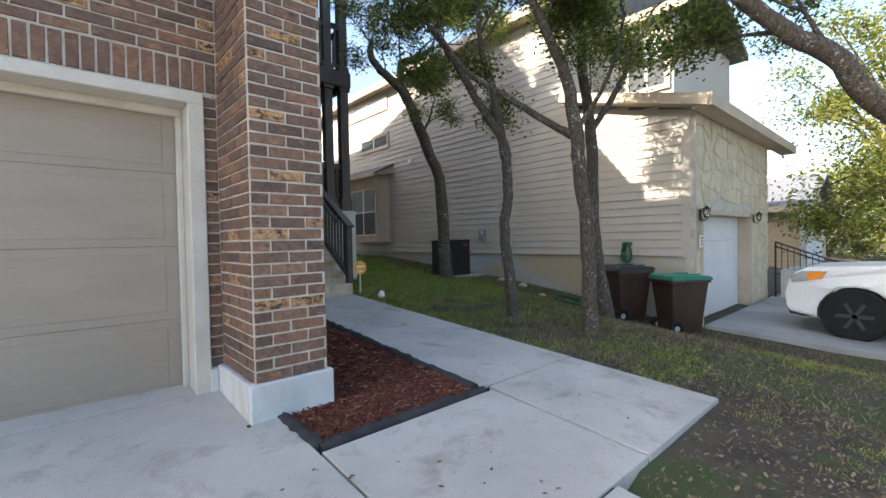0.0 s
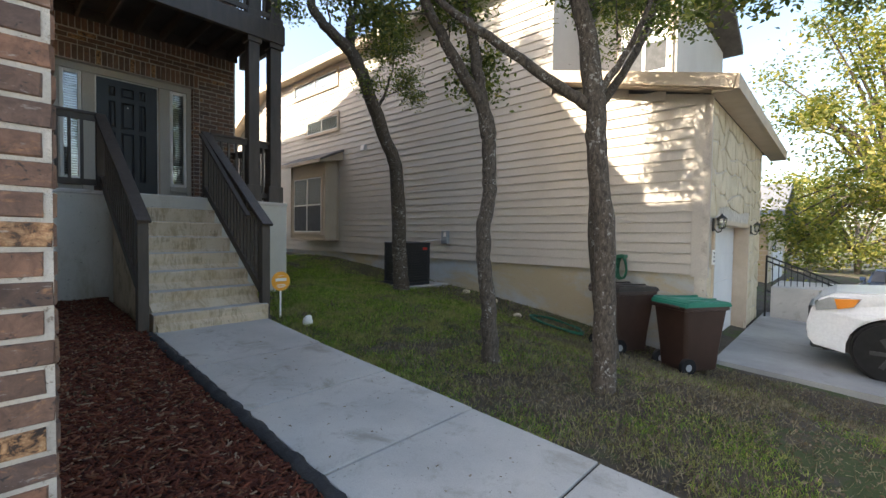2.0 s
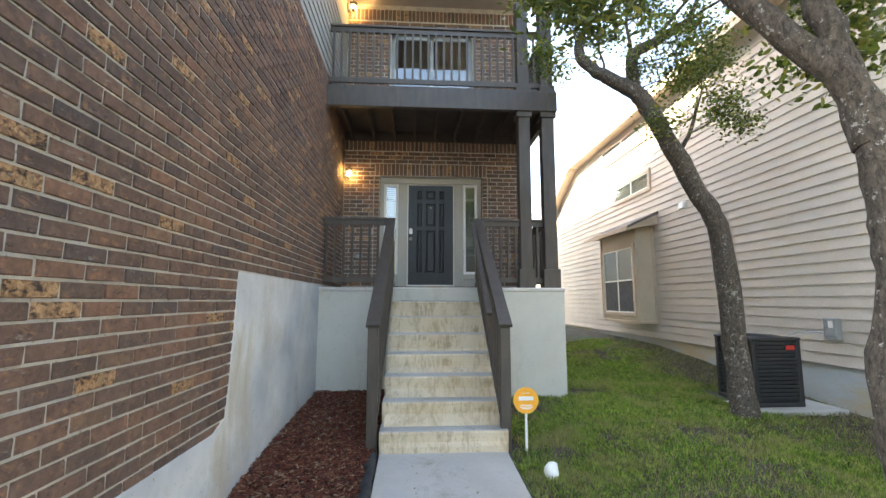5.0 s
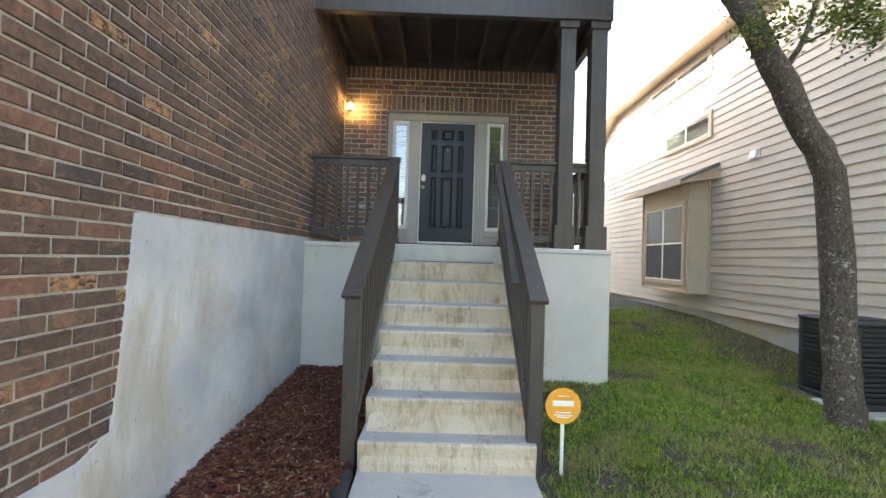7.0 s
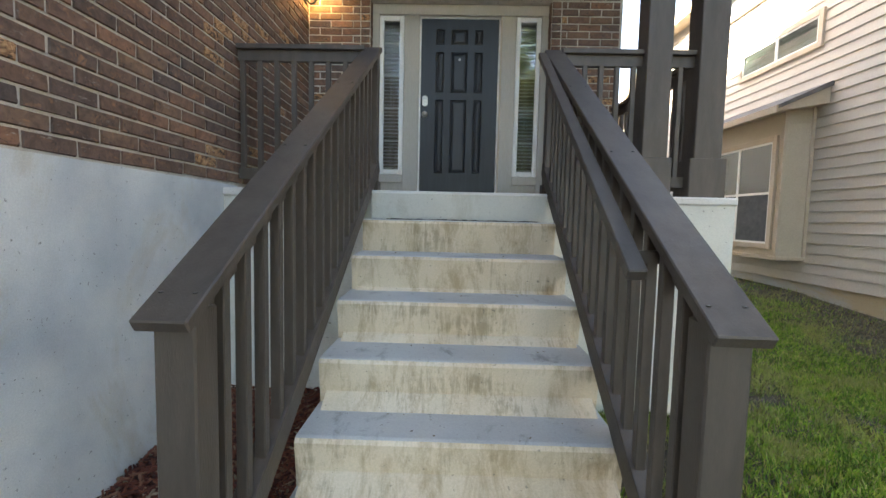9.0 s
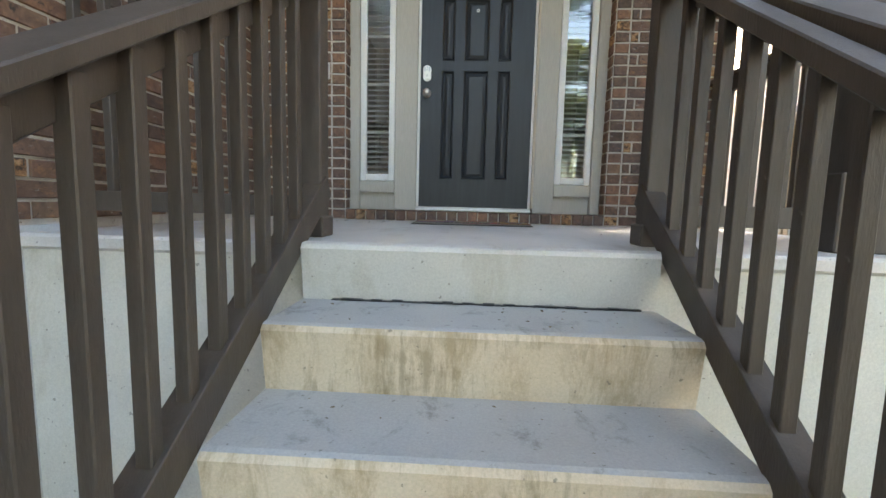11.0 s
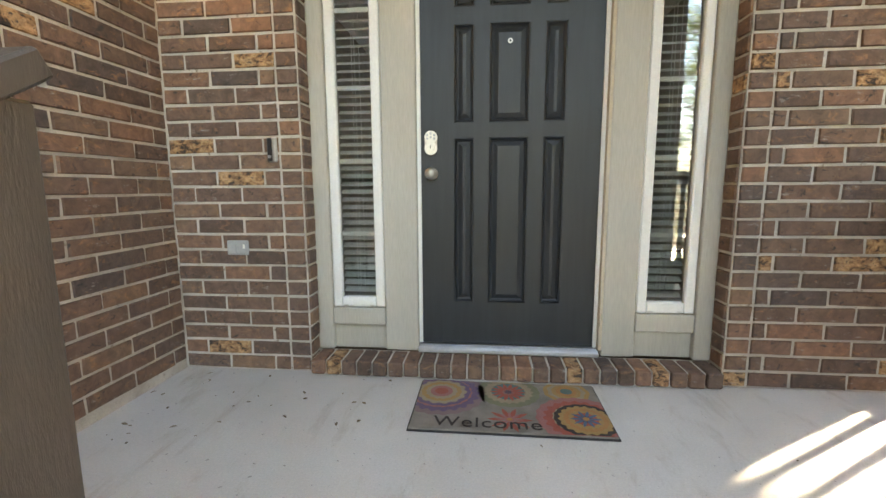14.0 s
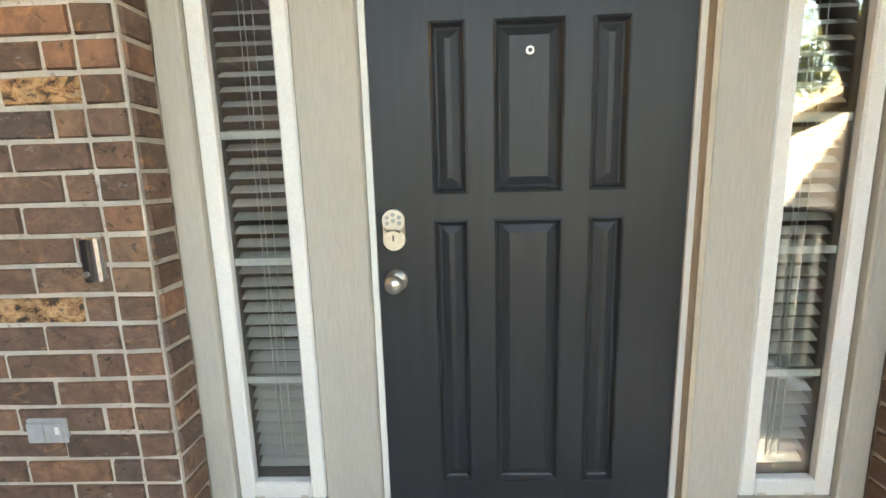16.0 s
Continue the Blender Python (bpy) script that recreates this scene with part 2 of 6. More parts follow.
def stained_concrete(name, c0, c1, stain, s_from, streak=(1, 1, 1), sscale=3.0, runs=None, rough=0.9):
    m, n, l, b = material(name, rough)
    big, fine, mid = noisy(n, l, 1.1, 6, 0.6), noisy(n, l, 130, 4, 0.7), noisy(n, l, sscale, 7, 0.72, streak, dist=0.4)
    r = ramp(n, ((0.3, c0), (0.7, c1)))
    l.new(big.outputs[0], r.inputs[0])
    rs = ramp(n, ((s_from, (0, 0, 0)), (s_from + 0.16, (0.75, 0.75, 0.75))))
    l.new(mid.outputs[0], rs.inputs[0])
    col = mixed(n, l, r.outputs[0], stain, rs.outputs[0])
    if runs:
        drip, mask = noisy(n, l, 9, 6, 0.7, (4.0, 1.0, 0.55), dist=0.3), noisy(n, l, 2.4, 4, 0.6, (1, 1, 2.5))
        both = n.new("ShaderNodeMath")
        both.operation = 'MULTIPLY'
        l.new(drip.outputs[0], both.inputs[0]), l.new(mask.outputs[0], both.inputs[1])
        rd = ramp(n, ((0.27, (0, 0, 0)), (0.38, (0.55, 0.55, 0.55))))
        l.new(both.outputs[0], rd.inputs[0])
        col = mixed(n, l, col, runs, rd.outputs[0])
    g = ramp(n, ((0.3, (0.82, 0.82, 0.82)), (0.7, (1.1, 1.1, 1.1))))
    l.new(fine.outputs[0], g.inputs[0])
    col = mixed(n, l, col, g.outputs[0], 0.7, 'MULTIPLY')
    speck = noisy(n, l, 45, 2, 0.5)
    rk = ramp(n, ((0.70, (0, 0, 0)), (0.74, (0.6, 0.6, 0.6))))
    l.new(speck.outputs[0], rk.inputs[0])
    col = mixed(n, l, col, (0.12, 0.11, 0.09), rk.outputs[0])
    l.new(col, b.inputs["Base Color"])
    bumped(n, l, b, fine.outputs[0], 0.3, 0.004)
    return m


def glass_material(name, tint=(0.9, 0.95, 0.93), film=0.0):
    m, n, l, b = material(name, 0.02)
    b.inputs["Base Color"].default_value = (*tint, 1)
    b.inputs["Transmission Weight"].default_value, b.inputs["IOR"].default_value = 1.0, 1.5
    if film:
        gl, mx = n.new("ShaderNodeBsdfGlossy"), n.new("ShaderNodeMixShader")
        gl.inputs["Roughness"].default_value, mx.inputs[0].default_value = 0.0, film
        l.new(b.outputs[0], mx.inputs[1]), l.new(gl.outputs[0], mx.inputs[2]), l.new(mx.outputs[0], n["Material Output"].inputs["Surface"])
    return m


def lit(name, colour, strength):
    m, n, l, b = material(name, 0.5)
    b.inputs["Base Color"].default_value = (*colour, 1)
    b.inputs["Emission Color"].default_value, b.inputs["Emission Strength"].default_value = (*colour, 1), strength
    return m


brick_mat, bark = brick_material(), bark_material()
mortar = plain("mortar", (0.42, 0.375, 0.32), (0.62, 0.565, 0.49), 0.95, 7, 110, 0.8, bdist=0.008, spots=((0.24, 0.19, 0.15), 0.62, 30))
# bluish patches put sky sheen into the render's colour; the tan is stain
parge = stained_concrete("parge", (0.42, 0.445, 0.47), (0.80, 0.785, 0.74), (0.48, 0.40, 0.28), 0.52, (1, 1, 0.6), 1.1)
porch_side = stained_concrete("porch_side", (0.52, 0.50, 0.44), (0.64, 0.62, 0.55), (0.34, 0.30, 0.20), 0.55, (1, 1, 0.3), 1.6)
# risers yellowed for warm bounce, treads greyed for skylight, besides stains and wear
step_mat = stained_concrete("step_concrete", (0.57, 0.455, 0.31), (0.69, 0.595, 0.455), (0.36, 0.265, 0.15), 0.48, (3.0, 1.0, 1.0), 2.8, runs=(0.20, 0.145, 0.075))
tread_mat = stained_concrete("worn_skylit_tread", (0.39, 0.385, 0.365), (0.50, 0.49, 0.46), (0.15, 0.14, 0.12), 0.56, (1.5, 1, 1), 6.0, rough=0.55)
porch_floor = stained_concrete("porch_floor", (0.50, 0.475, 0.435), (0.64, 0.605, 0.56), (0.40, 0.34, 0.28), 0.55, (3.0, 0.8, 1), 2.4, rough=0.5)
walk_mat = stained_concrete("walk_concrete", (0.385, 0.375, 0.35), (0.54, 0.52, 0.48), (0.27, 0.245, 0.20), 0.53, (1, 1, 1), 2.6)
joint_mat = plain("joint_dirt", (0.018, 0.016, 0.013), (0.045, 0.04, 0.03), 0.95, 20, 90, 0.5)
# darker than the walk: stains, with the shade there put into the colour
drive_mat = stained_concrete("stained_shaded_drive", (0.24, 0.24, 0.235), (0.36, 0.355, 0.34), (0.13, 0.125, 0.115), 0.52, (1, 0.6, 1), 0.8)
found_mat = stained_concrete("foundation", (0.36, 0.405, 0.43), (0.46, 0.48, 0.48), (0.46, 0.345, 0.175), 0.40, (0.5, 0.5, 1.4), 0.7)
siding = plain("siding", (0.475, 0.427, 0.368), (0.535, 0.485, 0.422), 0.65, 1.2, 40, 0.1)
own_siding = plain("own_siding", (0.30, 0.29, 0.27), (0.36, 0.35, 0.32), 0.65, 1.2, 40, 0.1)
bay_paint = plain("bay_paint", (0.48, 0.40, 0.295), (0.54, 0.45, 0.335), 0.65, 2, 50, 0.1)
tan_trim = plain("tan_trim", (0.46, 0.37, 0.27), (0.54, 0.44, 0.33), 0.65, 3, 60, 0.1)
rail_paint = plain("rail_paint", (0.050, 0.039, 0.031), (0.082, 0.065, 0.052), 0.5, 4, 70, 0.35, stretch=(3, 3, 0.6), spots=((0.16, 0.14, 0.12), 0.70, 22))
soil = plain("soil", (0.048, 0.038, 0.028), (0.098, 0.080, 0.056), 0.95, 2.5, 70, 0.8, bdist=0.02, spots=((0.055, 0.075, 0.022), 0.52, 1.1))
mulch_soil = plain("mulch_soil", (0.035, 0.012, 0.008), (0.07, 0.024, 0.014), 0.95, 8, 60, 0.8, bdist=0.02)
mulch_mat = island_material("mulch", ((0.0, (0.045, 0.014, 0.010)), (0.4, (0.12, 0.032, 0.018)), (0.75, (0.17, 0.050, 0.026)), (0.93, (0.21, 0.10, 0.055)), (1.0, (0.30, 0.22, 0.15))), 0.9)
litter_mat = island_material("dry_leaves", ((0.0, (0.10, 0.07, 0.04)), (0.5, (0.16, 0.118, 0.07)), (1.0, (0.25, 0.195, 0.13))), 0.8)
grass_mat = island_material("grass", ((0.0, (0.055, 0.105, 0.018)), (0.35, (0.135, 0.235, 0.036)), (0.68, (0.250, 0.340, 0.070)), (0.86, (0.27, 0.25, 0.10)), (1.0, (0.42, 0.36, 0.20))), 0.6, 0.25, clump=True)
thatch_mat = island_material("dry_grass", ((0.0, (0.085, 0.068, 0.042)), (0.5, (0.17, 0.14, 0.09)), (1.0, (0.31, 0.265, 0.18))), 0.8, 0.15)
leaf_mat = island_material("oak_leaves", ((0.0, (0.034, 0.050, 0.014)), (0.5, (0.080, 0.105, 0.029)), (0.85, (0.140, 0.155, 0.045)), (1.0, (0.25, 0.205, 0.07))), 0.42, 0.42, 0.5)
# yellower than the near oaks: sunlight put into the leaf colour
far_leaf = island_material("far_leaves", ((0.0, (0.06, 0.085, 0.02)), (0.5, (0.13, 0.14, 0.035)), (1.0, (0.30, 0.25, 0.07))), 0.5, 0.45, 0.4)
rubber = plain("rubber_edging", (0.022, 0.022, 0.024), (0.045, 0.045, 0.047), 0.9, 9, 80, 0.8, bdist=0.01)
door_paint = plain("door_paint", (0.015, 0.018, 0.022), (0.022, 0.026, 0.031), 0.42, 3, 50, 0.5, stretch=(10, 10, 0.7), bdist=0.002)
door_paint.node_tree.nodes["Principled BSDF"].inputs["Specular IOR Level"].default_value = 0.45
trim_paint = plain("trim_paint", (0.43, 0.395, 0.33), (0.46, 0.425, 0.36), 0.6, 2, 70, 0.35, stretch=(2, 2, 0.25), spots=((0.27, 0.24, 0.19), 0.72, 24))
white_paint = plain("white_paint", (0.74, 0.72, 0.67), (0.77, 0.75, 0.70), 0.45, 2, 160, 0.03)
casing_paint = plain("casing_paint", (0.52, 0.48, 0.42), (0.62, 0.58, 0.51), 0.6, 4, 60, 0.15)
garage_paint = plain("garage_paint", (0.31, 0.255, 0.205), (0.35, 0.29, 0.235), 0.55, 1.5, 60, 0.15, stretch=(1, 1, 4))
far_garage = plain("garage_white", (0.66, 0.66, 0.66), (0.74, 0.74, 0.74), 0.5, 2, 50, 0.1)
shingle = plain("shingles", (0.11, 0.10, 0.095), (0.17, 0.155, 0.145), 0.9, 6, 40, 0.6)
grey_shingle = plain("grey_shingles", (0.12, 0.125, 0.14), (0.17, 0.175, 0.19), 0.9, 6, 40, 0.6)
deck_under = plain("deck_underside", (0.045, 0.035, 0.03), (0.065, 0.052, 0.045), 0.8, 4, 60, 0.3)
nickel = plain("satin_nickel", (0.58, 0.54, 0.47), (0.66, 0.62, 0.55), 0.42, 20, 90, 0.05, metal=1.0)
steel = plain("brushed_steel", (0.5, 0.5, 0.5), (0.6, 0.6, 0.6), 0.35, 20, 90, 0.05, metal=1.0)
aluminium = plain("aluminium_sill", (0.60, 0.62, 0.64), (0.72, 0.74, 0.76), 0.4, 10, 90, 0.1, metal=0.8)
black_plastic = plain("black_plastic", (0.012, 0.012, 0.013), (0.02, 0.02, 0.021), 0.35, 6, 60, 0.05)
grey_plastic = plain("grey_plastic", (0.34, 0.35, 0.36), (0.42, 0.43, 0.44), 0.5, 6, 60, 0.1)
grey_metal = plain("grey_metal", (0.27, 0.29, 0.30), (0.34, 0.36, 0.37), 0.5, 6, 60, 0.1, metal=0.3)
ac_dark = plain("ac_dark", (0.018, 0.020, 0.022), (0.032, 0.034, 0.037), 0.5, 6, 60, 0.1)
iron = plain("black_iron", (0.015, 0.015, 0.015), (0.03, 0.03, 0.03), 0.5, 6, 60, 0.1, metal=0.5)
bin_brown = plain("bin_brown", (0.038, 0.020, 0.014), (0.055, 0.030, 0.022), 0.5, 3, 60, 0.15)
bin_dark = plain("bin_dark_lid", (0.022, 0.016, 0.014), (0.034, 0.026, 0.022), 0.5, 3, 60, 0.15)
bin_green = plain("bin_green_lid", (0.010, 0.17, 0.115), (0.016, 0.21, 0.145), 0.4, 3, 60, 0.1)
hose_green = plain("green_hose", (0.01, 0.10, 0.055), (0.016, 0.15, 0.08), 0.45, 6, 60, 0.1)
orange = plain("orange_sign", (0.85, 0.36, 0.03), (0.90, 0.40, 0.04), 0.45, 4, 60, 0.0)
print_white = plain("white_print", (0.80, 0.78, 0.74), (0.86, 0.84, 0.80), 0.5, 4, 60, 0.0)
limestone = plain("limestone", (0.50, 0.42, 0.29), (0.66, 0.57, 0.42), 0.9, 3, 50, 0.5, bdist=0.01)
ledge_stone = island_material("ledge_stone", ((0.0, (0.22, 0.19, 0.15)), (0.5, (0.38, 0.33, 0.25)), (1.0, (0.50, 0.40, 0.28))), 0.9)
stone_piece = island_material("stone_piece", ((0.0, (0.42, 0.34, 0.23)), (0.5, (0.56, 0.47, 0.33)), (1.0, (0.64, 0.56, 0.42))), 0.9)
car_white = plain("car_white", (0.74, 0.75, 0.76), (0.78, 0.79, 0.80), 0.22, 1, 30, 0.0)
car_navy = plain("car_navy", (0.012, 0.022, 0.045), (0.016, 0.028, 0.055), 0.2, 1, 30, 0.0)
tyre_mat = plain("tyre", (0.008, 0.008, 0.008), (0.014, 0.014, 0.014), 0.95, 8, 90, 0.3)
amber = plain("amber_lens", (0.75, 0.22, 0.02), (0.85, 0.28, 0.03), 0.2, 6, 60, 0.0)
lens_clear = plain("lamp_lens", (0.55, 0.57, 0.58), (0.70, 0.72, 0.73), 0.12, 9, 60, 0.0, metal=0.6)
red_badge = plain("red_badge", (0.55, 0.03, 0.02), (0.6, 0.04, 0.03), 0.4, 6, 60, 0.0)
screen_mat = plain("insect_screen", (0.05, 0.052, 0.055), (0.085, 0.088, 0.09), 0.8, 9, 200, 0.3)
blind_mat = plain("blind", (0.56, 0.54, 0.50), (0.64, 0.62, 0.58), 0.5, 5, 60, 0.05)
room_wall = plain("room_wall", (0.30, 0.26, 0.21), (0.36, 0.31, 0.25), 0.9, 2, 50, 0.1)
room_floor = plain("room_floor", (0.12, 0.075, 0.045), (0.17, 0.11, 0.065), 0.5, 4, 50, 0.1, stretch=(6, 0.7, 1))
glass, dark_glass = glass_material("window_glass", film=0.07), glass_material("tinted_glass", (0.55, 0.62, 0.62), 0.10)
bulb_mat = lit("bulb", (1.0, 0.62, 0.22), 26.0)
soffit_mat = plain("soffit", (0.36, 0.31, 0.27), (0.42, 0.36, 0.31), 0.8, 2, 50, 0.1)
mat_base = plain("mat_grey", (0.17, 0.15, 0.125), (0.27, 0.24, 0.20), 0.98, 9, 160, 0.9, bdist=0.006)
mat_edge = plain("mat_edge", (0.02, 0.02, 0.02), (0.035, 0.035, 0.035), 0.95, 9, 160, 0.6)
MAT_INK = {k: plain("mat_" + k, tuple(v * 0.85 for v in c), c, 0.98, 14, 160, 0.9, bdist=0.005) for k, c in (
    ("orange", (0.42, 0.20, 0.07)), ("red", (0.36, 0.095, 0.065)), ("purple", (0.12, 0.07, 0.085)), ("teal", (0.10, 0.16, 0.15)), ("blue", (0.09, 0.125, 0.19)), ("ink", (0.045, 0.035, 0.03)), ("mauve", (0.23, 0.15, 0.15)), ("violet", (0.15, 0.10, 0.16)), ("rose", (0.34, 0.14, 0.13)), ("sand", (0.33, 0.26, 0.17)), ("ochre", (0.38, 0.23, 0.085)), ("moss", (0.20, 0.20, 0.12)), ("slate", (0.19, 0.20, 0.19)))}

# ---- ground, drives, walks ----
def ground_sheet():
    xs = [-300, -120, -50, -25] + [-12 + 0.4 * k for k in range(70)] + [18, 22, 28, 40, 70, 140, 300]
    ys = [-300, -120, -60, -40, -30] + [-20 + 0.4 * k for k in range(90)] + [18, 24, 40, 70, 140, 300]
    bm = bmesh.new()
    V = [[bm.verts.new((x, y, ground_z(x, y) - 0.012 + 0.02 * noise.noise((x * 0.9, y * 0.9, 0)) - (0.12 if (x < -0.62 and -9.95 < y < 6) or (x < -1.0 and y < -9.9) else 0))) for y in ys] for x in xs]
    for i in range(len(xs) - 1):
        for j in range(len(ys) - 1):
            f = bm.faces.new((V[i][j], V[i + 1][j], V[i + 1][j + 1], V[i][j + 1]))
            f.smooth = True
    return tagged(part("ground", bm, soil), "patchy soil and thin lawn between two houses", "ground", kind="structure")


ground = ground_sheet()


def slab_part(name, x0, x1, y0, y1, mat, parent, lift=0.03, zf=near_z, gap=0.009, xr=None):
    """A sloping concrete slab; xr gives another outer edge at its lower end."""
    bm = bmesh.new()
    a, b = y0 + gap, y1 - gap
    xr = x1 if xr is None else xr
    top = [(x0 + gap, a), (xr - gap, a), (x1 - gap, b), (x0 + gap, b)]
    lo = [bm.verts.new((x, y, zf(y) - 0.16)) for x, y in top]
    hi = [bm.verts.new((x, y, zf(y) + lift)) for x, y in top]
    bm.faces.new(hi), bm.faces.new(lo[::-1])
    for i in range(4):
        bm.faces.new((lo[i], lo[(i + 1) % 4], hi[(i + 1) % 4], hi[i]))
    bmesh.ops.bevel(bm, geom=[e for e in bm.edges if all(v in hi for v in e.verts)], offset=0.004, segments=1, affect='EDGES')
    bmesh.ops.recalc_face_normals(bm, faces=bm.faces)
    return part(name, bm, mat, parent)


walkway = thing("pavement", "pale grey concrete garden walk in scored slabs", "walkway", kind="structure")
cuts = [-9.9, -8.56, -7.58, -6.58, -5.54, -4.2]
for a, b in zip(cuts, cuts[1:]):
    wide = 0.62 + max(0, -5.5 - a) * 0.035
    slab_part("slab", -0.63 if a > -9 else -0.56, 0.61 + max(0, -5.5 - b) * 0.035, a, b, walk_mat, walkway, xr=wide)
for y in cuts[1:-1]:
    part("joint_filler", bx(-0.57, 0.60 + max(0, -5.5 - y) * 0.035, y - 0.012, y + 0.012, near_z(y) - 0.05, near_z(y) + 0.012), joint_mat, walkway)
driveway = thing("road", "pale grey concrete driveway before the garage", "driveway", kind="structure")
slab_part("slab", -2.1, -0.57, -9.9, -8.62, walk_mat, driveway, 0.028)
slab_part("slab", -4.8, -2.1, -9.9, -7.28, walk_mat, driveway, 0.028)
slab_part("slab", -7.6, -4.8, -9.9, -7.28, walk_mat, driveway, 0.028)
slab_part("slab", -7.6, -2.38, -7.28, -6.7, walk_mat, driveway, 0.034)
part("joint_filler", bx(-2.337, -2.313, -8.07, -7.33, near_z(-8.0) - 0.08, near_z(-8.07) + 0.031), joint_mat, driveway)
part("joint_filler", bx(-7.6, -1.02, -9.912, -9.888, near_z(-9.9) - 0.05, near_z(-9.9) + 0.012), joint_mat, driveway)
part("joint_filler", bx(-7.6, -2.40, -7.295, -7.265, near_z(-7.28) - 0.05, near_z(-7.28) + 0.016), joint_mat, driveway)
for k in range(3):
    for a, b in ((-7.6, -4.2), (-4.2, -1.0)):
        slab_part("slab", a, b, -9.9 - 3.4 * (k + 1), -9.9 - 3.4 * k, walk_mat, driveway, 0.028)
ndrive = thing("road", "stained grey concrete driveway of the next house, darkened for shade", "driveway", kind="structure")
for k in range(3):
    slab_part("slab", 5.95 + 0.1 * k, 12.2, -11.0 - 2.8 * k, -8.2 - 2.8 * k, drive_mat, ndrive, 0.05, far_z)

bed = thing("ground", "planting bed filled with red wood mulch", "mulch bed", kind="structure")
bm = bmesh.new()
N = 22
for px0, px1, py0, py1 in ((-1.72, -0.66, -8.0, -2.09), (-2.1, -0.66, -8.55, -8.0)):
    gx, gy = [px0 + (px1 - px0) * i / 8 for i in range(9)], [py0 + (py1 - py0) * j / N for j in range(N + 1)]
    V = [[bm.verts.new((x, y, near_z(y) + 0.0 + 0.02 * noise.noise((x * 3, y * 3, 4)) + 0.11 * max(0, (y + 5) / 3))) for y in gy] for x in gx]
    for i in range(8):
        for j in range(N):
            bm.faces.new((V[i][j], V[i + 1][j], V[i + 1][j + 1], V[i][j + 1]))
part("bed_soil", bm, mulch_soil, bed)


def bed_z(x, y):
    return near_z(y) + 0.02 * noise.noise((x * 3, y * 3, 4)) + 0.11 * max(0, (y + 5) / 3)


def edging(points, name="garden_edging"):
    """Lumpy black rubber edging that follows the slope."""
    e = thing(name, "lumpy black rubber edging round the mulch bed", "garden edging")
    for (xa, ya), (xb, yb) in zip(points, points[1:]):
        n = max(2, int(math.hypot(xb - xa, yb - ya) / 0.06))
        bm = bmesh.new()
        P = [(xa + (xb - xa) * k / n + rnd.uniform(-0.008, 0.008), ya + (yb - ya) * k / n + rnd.uniform(-0.008, 0.008)) for k in range(n + 1)]
        tube(bm, [(x, y, near_z(y) + 0.012) for x, y in P], [rnd.uniform(0.042, 0.056) for _ in P], 6, True, 0.18, 3)
        part("edging_strip", bm, rubber, e)
    return e


edging([(-2.1, -7.95), (-2.07, -8.56)])
edging([(-2.07, -8.56), (-0.64, -8.58)])
edging([(-0.66, -8.5), (-0.68, -4.35)])

# ---- walls of the house ----
wall_left = tagged(part("wall_left", bx(-1.95, -1.742, -8.01, 6.0, -2.5, 3.42), mortar), "brown brick side wall with pale mortar", "wall", kind="structure")
tagged(part("wall_left_parge", prism(bmesh.new(), [(-8.0, -2.5), (-1.9, -2.5), (-1.9, 0.025), (-3.4, 0.035), (-5.0, 0.03), (-5.03, -0.4), (-5.06, -0.75), (-5.09, -1.08), (-5.3, -1.15), (-7.4, -1.15), (-7.6, -1.62), (-8.0, -1.66)], 'x', -1.76, -1.7235), parge), "white smeared cement render on the foundation", "wall", kind="structure")
upper = thing("wall_left_upper", "grey lap siding above the brick wall", "wall", kind="structure")
# wall tops, unseen, stepped to shape the shade edge on the next house
part("backing", bx(-1.95, -1.765, -8.01, 6.0, 3.42, 5.30), own_siding, upper)
part("backing", bx(-1.95, -1.765, -3.6, 6.0, 5.30, 6.0), own_siding, upper)
for k in range(11):
    z = 3.43 + 0.16 * k
    part("board", prism(bmesh.new(), [(-1.765, z), (-1.738, z), (-1.756, z + 0.165), (-1.765, z + 0.165)], 'y', -8.01, 6.0), own_siding, upper)
tagged(part("wall_pillar", bx(-2.262, -1.95, -8.008, -7.29, -2.5, 5.3), mortar), "brown brick pillar beside the garage", "wall", kind="structure")
bm = box(bmesh.new(), -2.31, -1.70, -8.045, -7.98, -2.5, -1.66, 0.012)
box(bm, -2.312, -2.25, -7.98, -7.26, -2.5, -1.66, 0.012)
box(bm, -2.375, -2.312, -7.325, -7.26, -2.5, -1.68, 0.01)
tagged(part("wall_pillar_base", bm, parge), "white rendered foot of the brick pillar", "wall", kind="structure")
gw = bmesh.new()
box(gw, -7.6, -2.263, -7.288, -7.05, 0.455, 5.3)
box(gw, -2.365, -2.263, -7.288, -7.05, -2.5, 0.455)
box(gw, -8.2, -7.4, -7.288, -7.05, -2.5, 5.3)
tagged(part("wall_garage", gw, mortar), "brown brick garage front", "wall", kind="structure")
gd = thing("door_garage", "closed tan panelled garage door in pale casing", "garage door", kind="structure")
for r in range(4):
    z0 = -1.87 + 0.575 * r
    bm = box(bmesh.new(), -7.40, -2.475, -7.04, -6.99, z0 + 0.0008, z0 + 0.5742, 0.002)
    for c in range(4):
        a = -3.66 - 1.21 * c
        for s, d in ((0.06, 0.003), (0.10, 0.0015)):
            box(bm, a + s, a + 1.12 - s, -7.04 - d, -7.035, z0 + s, z0 + 0.575 - s, 0.006)
    part("door_panel", bm, garage_paint, gd)
part("side_casing", bx(-2.475, -2.365, -7.32, -7.0, -1.9, 0.36, 0.006), casing_paint, gd)
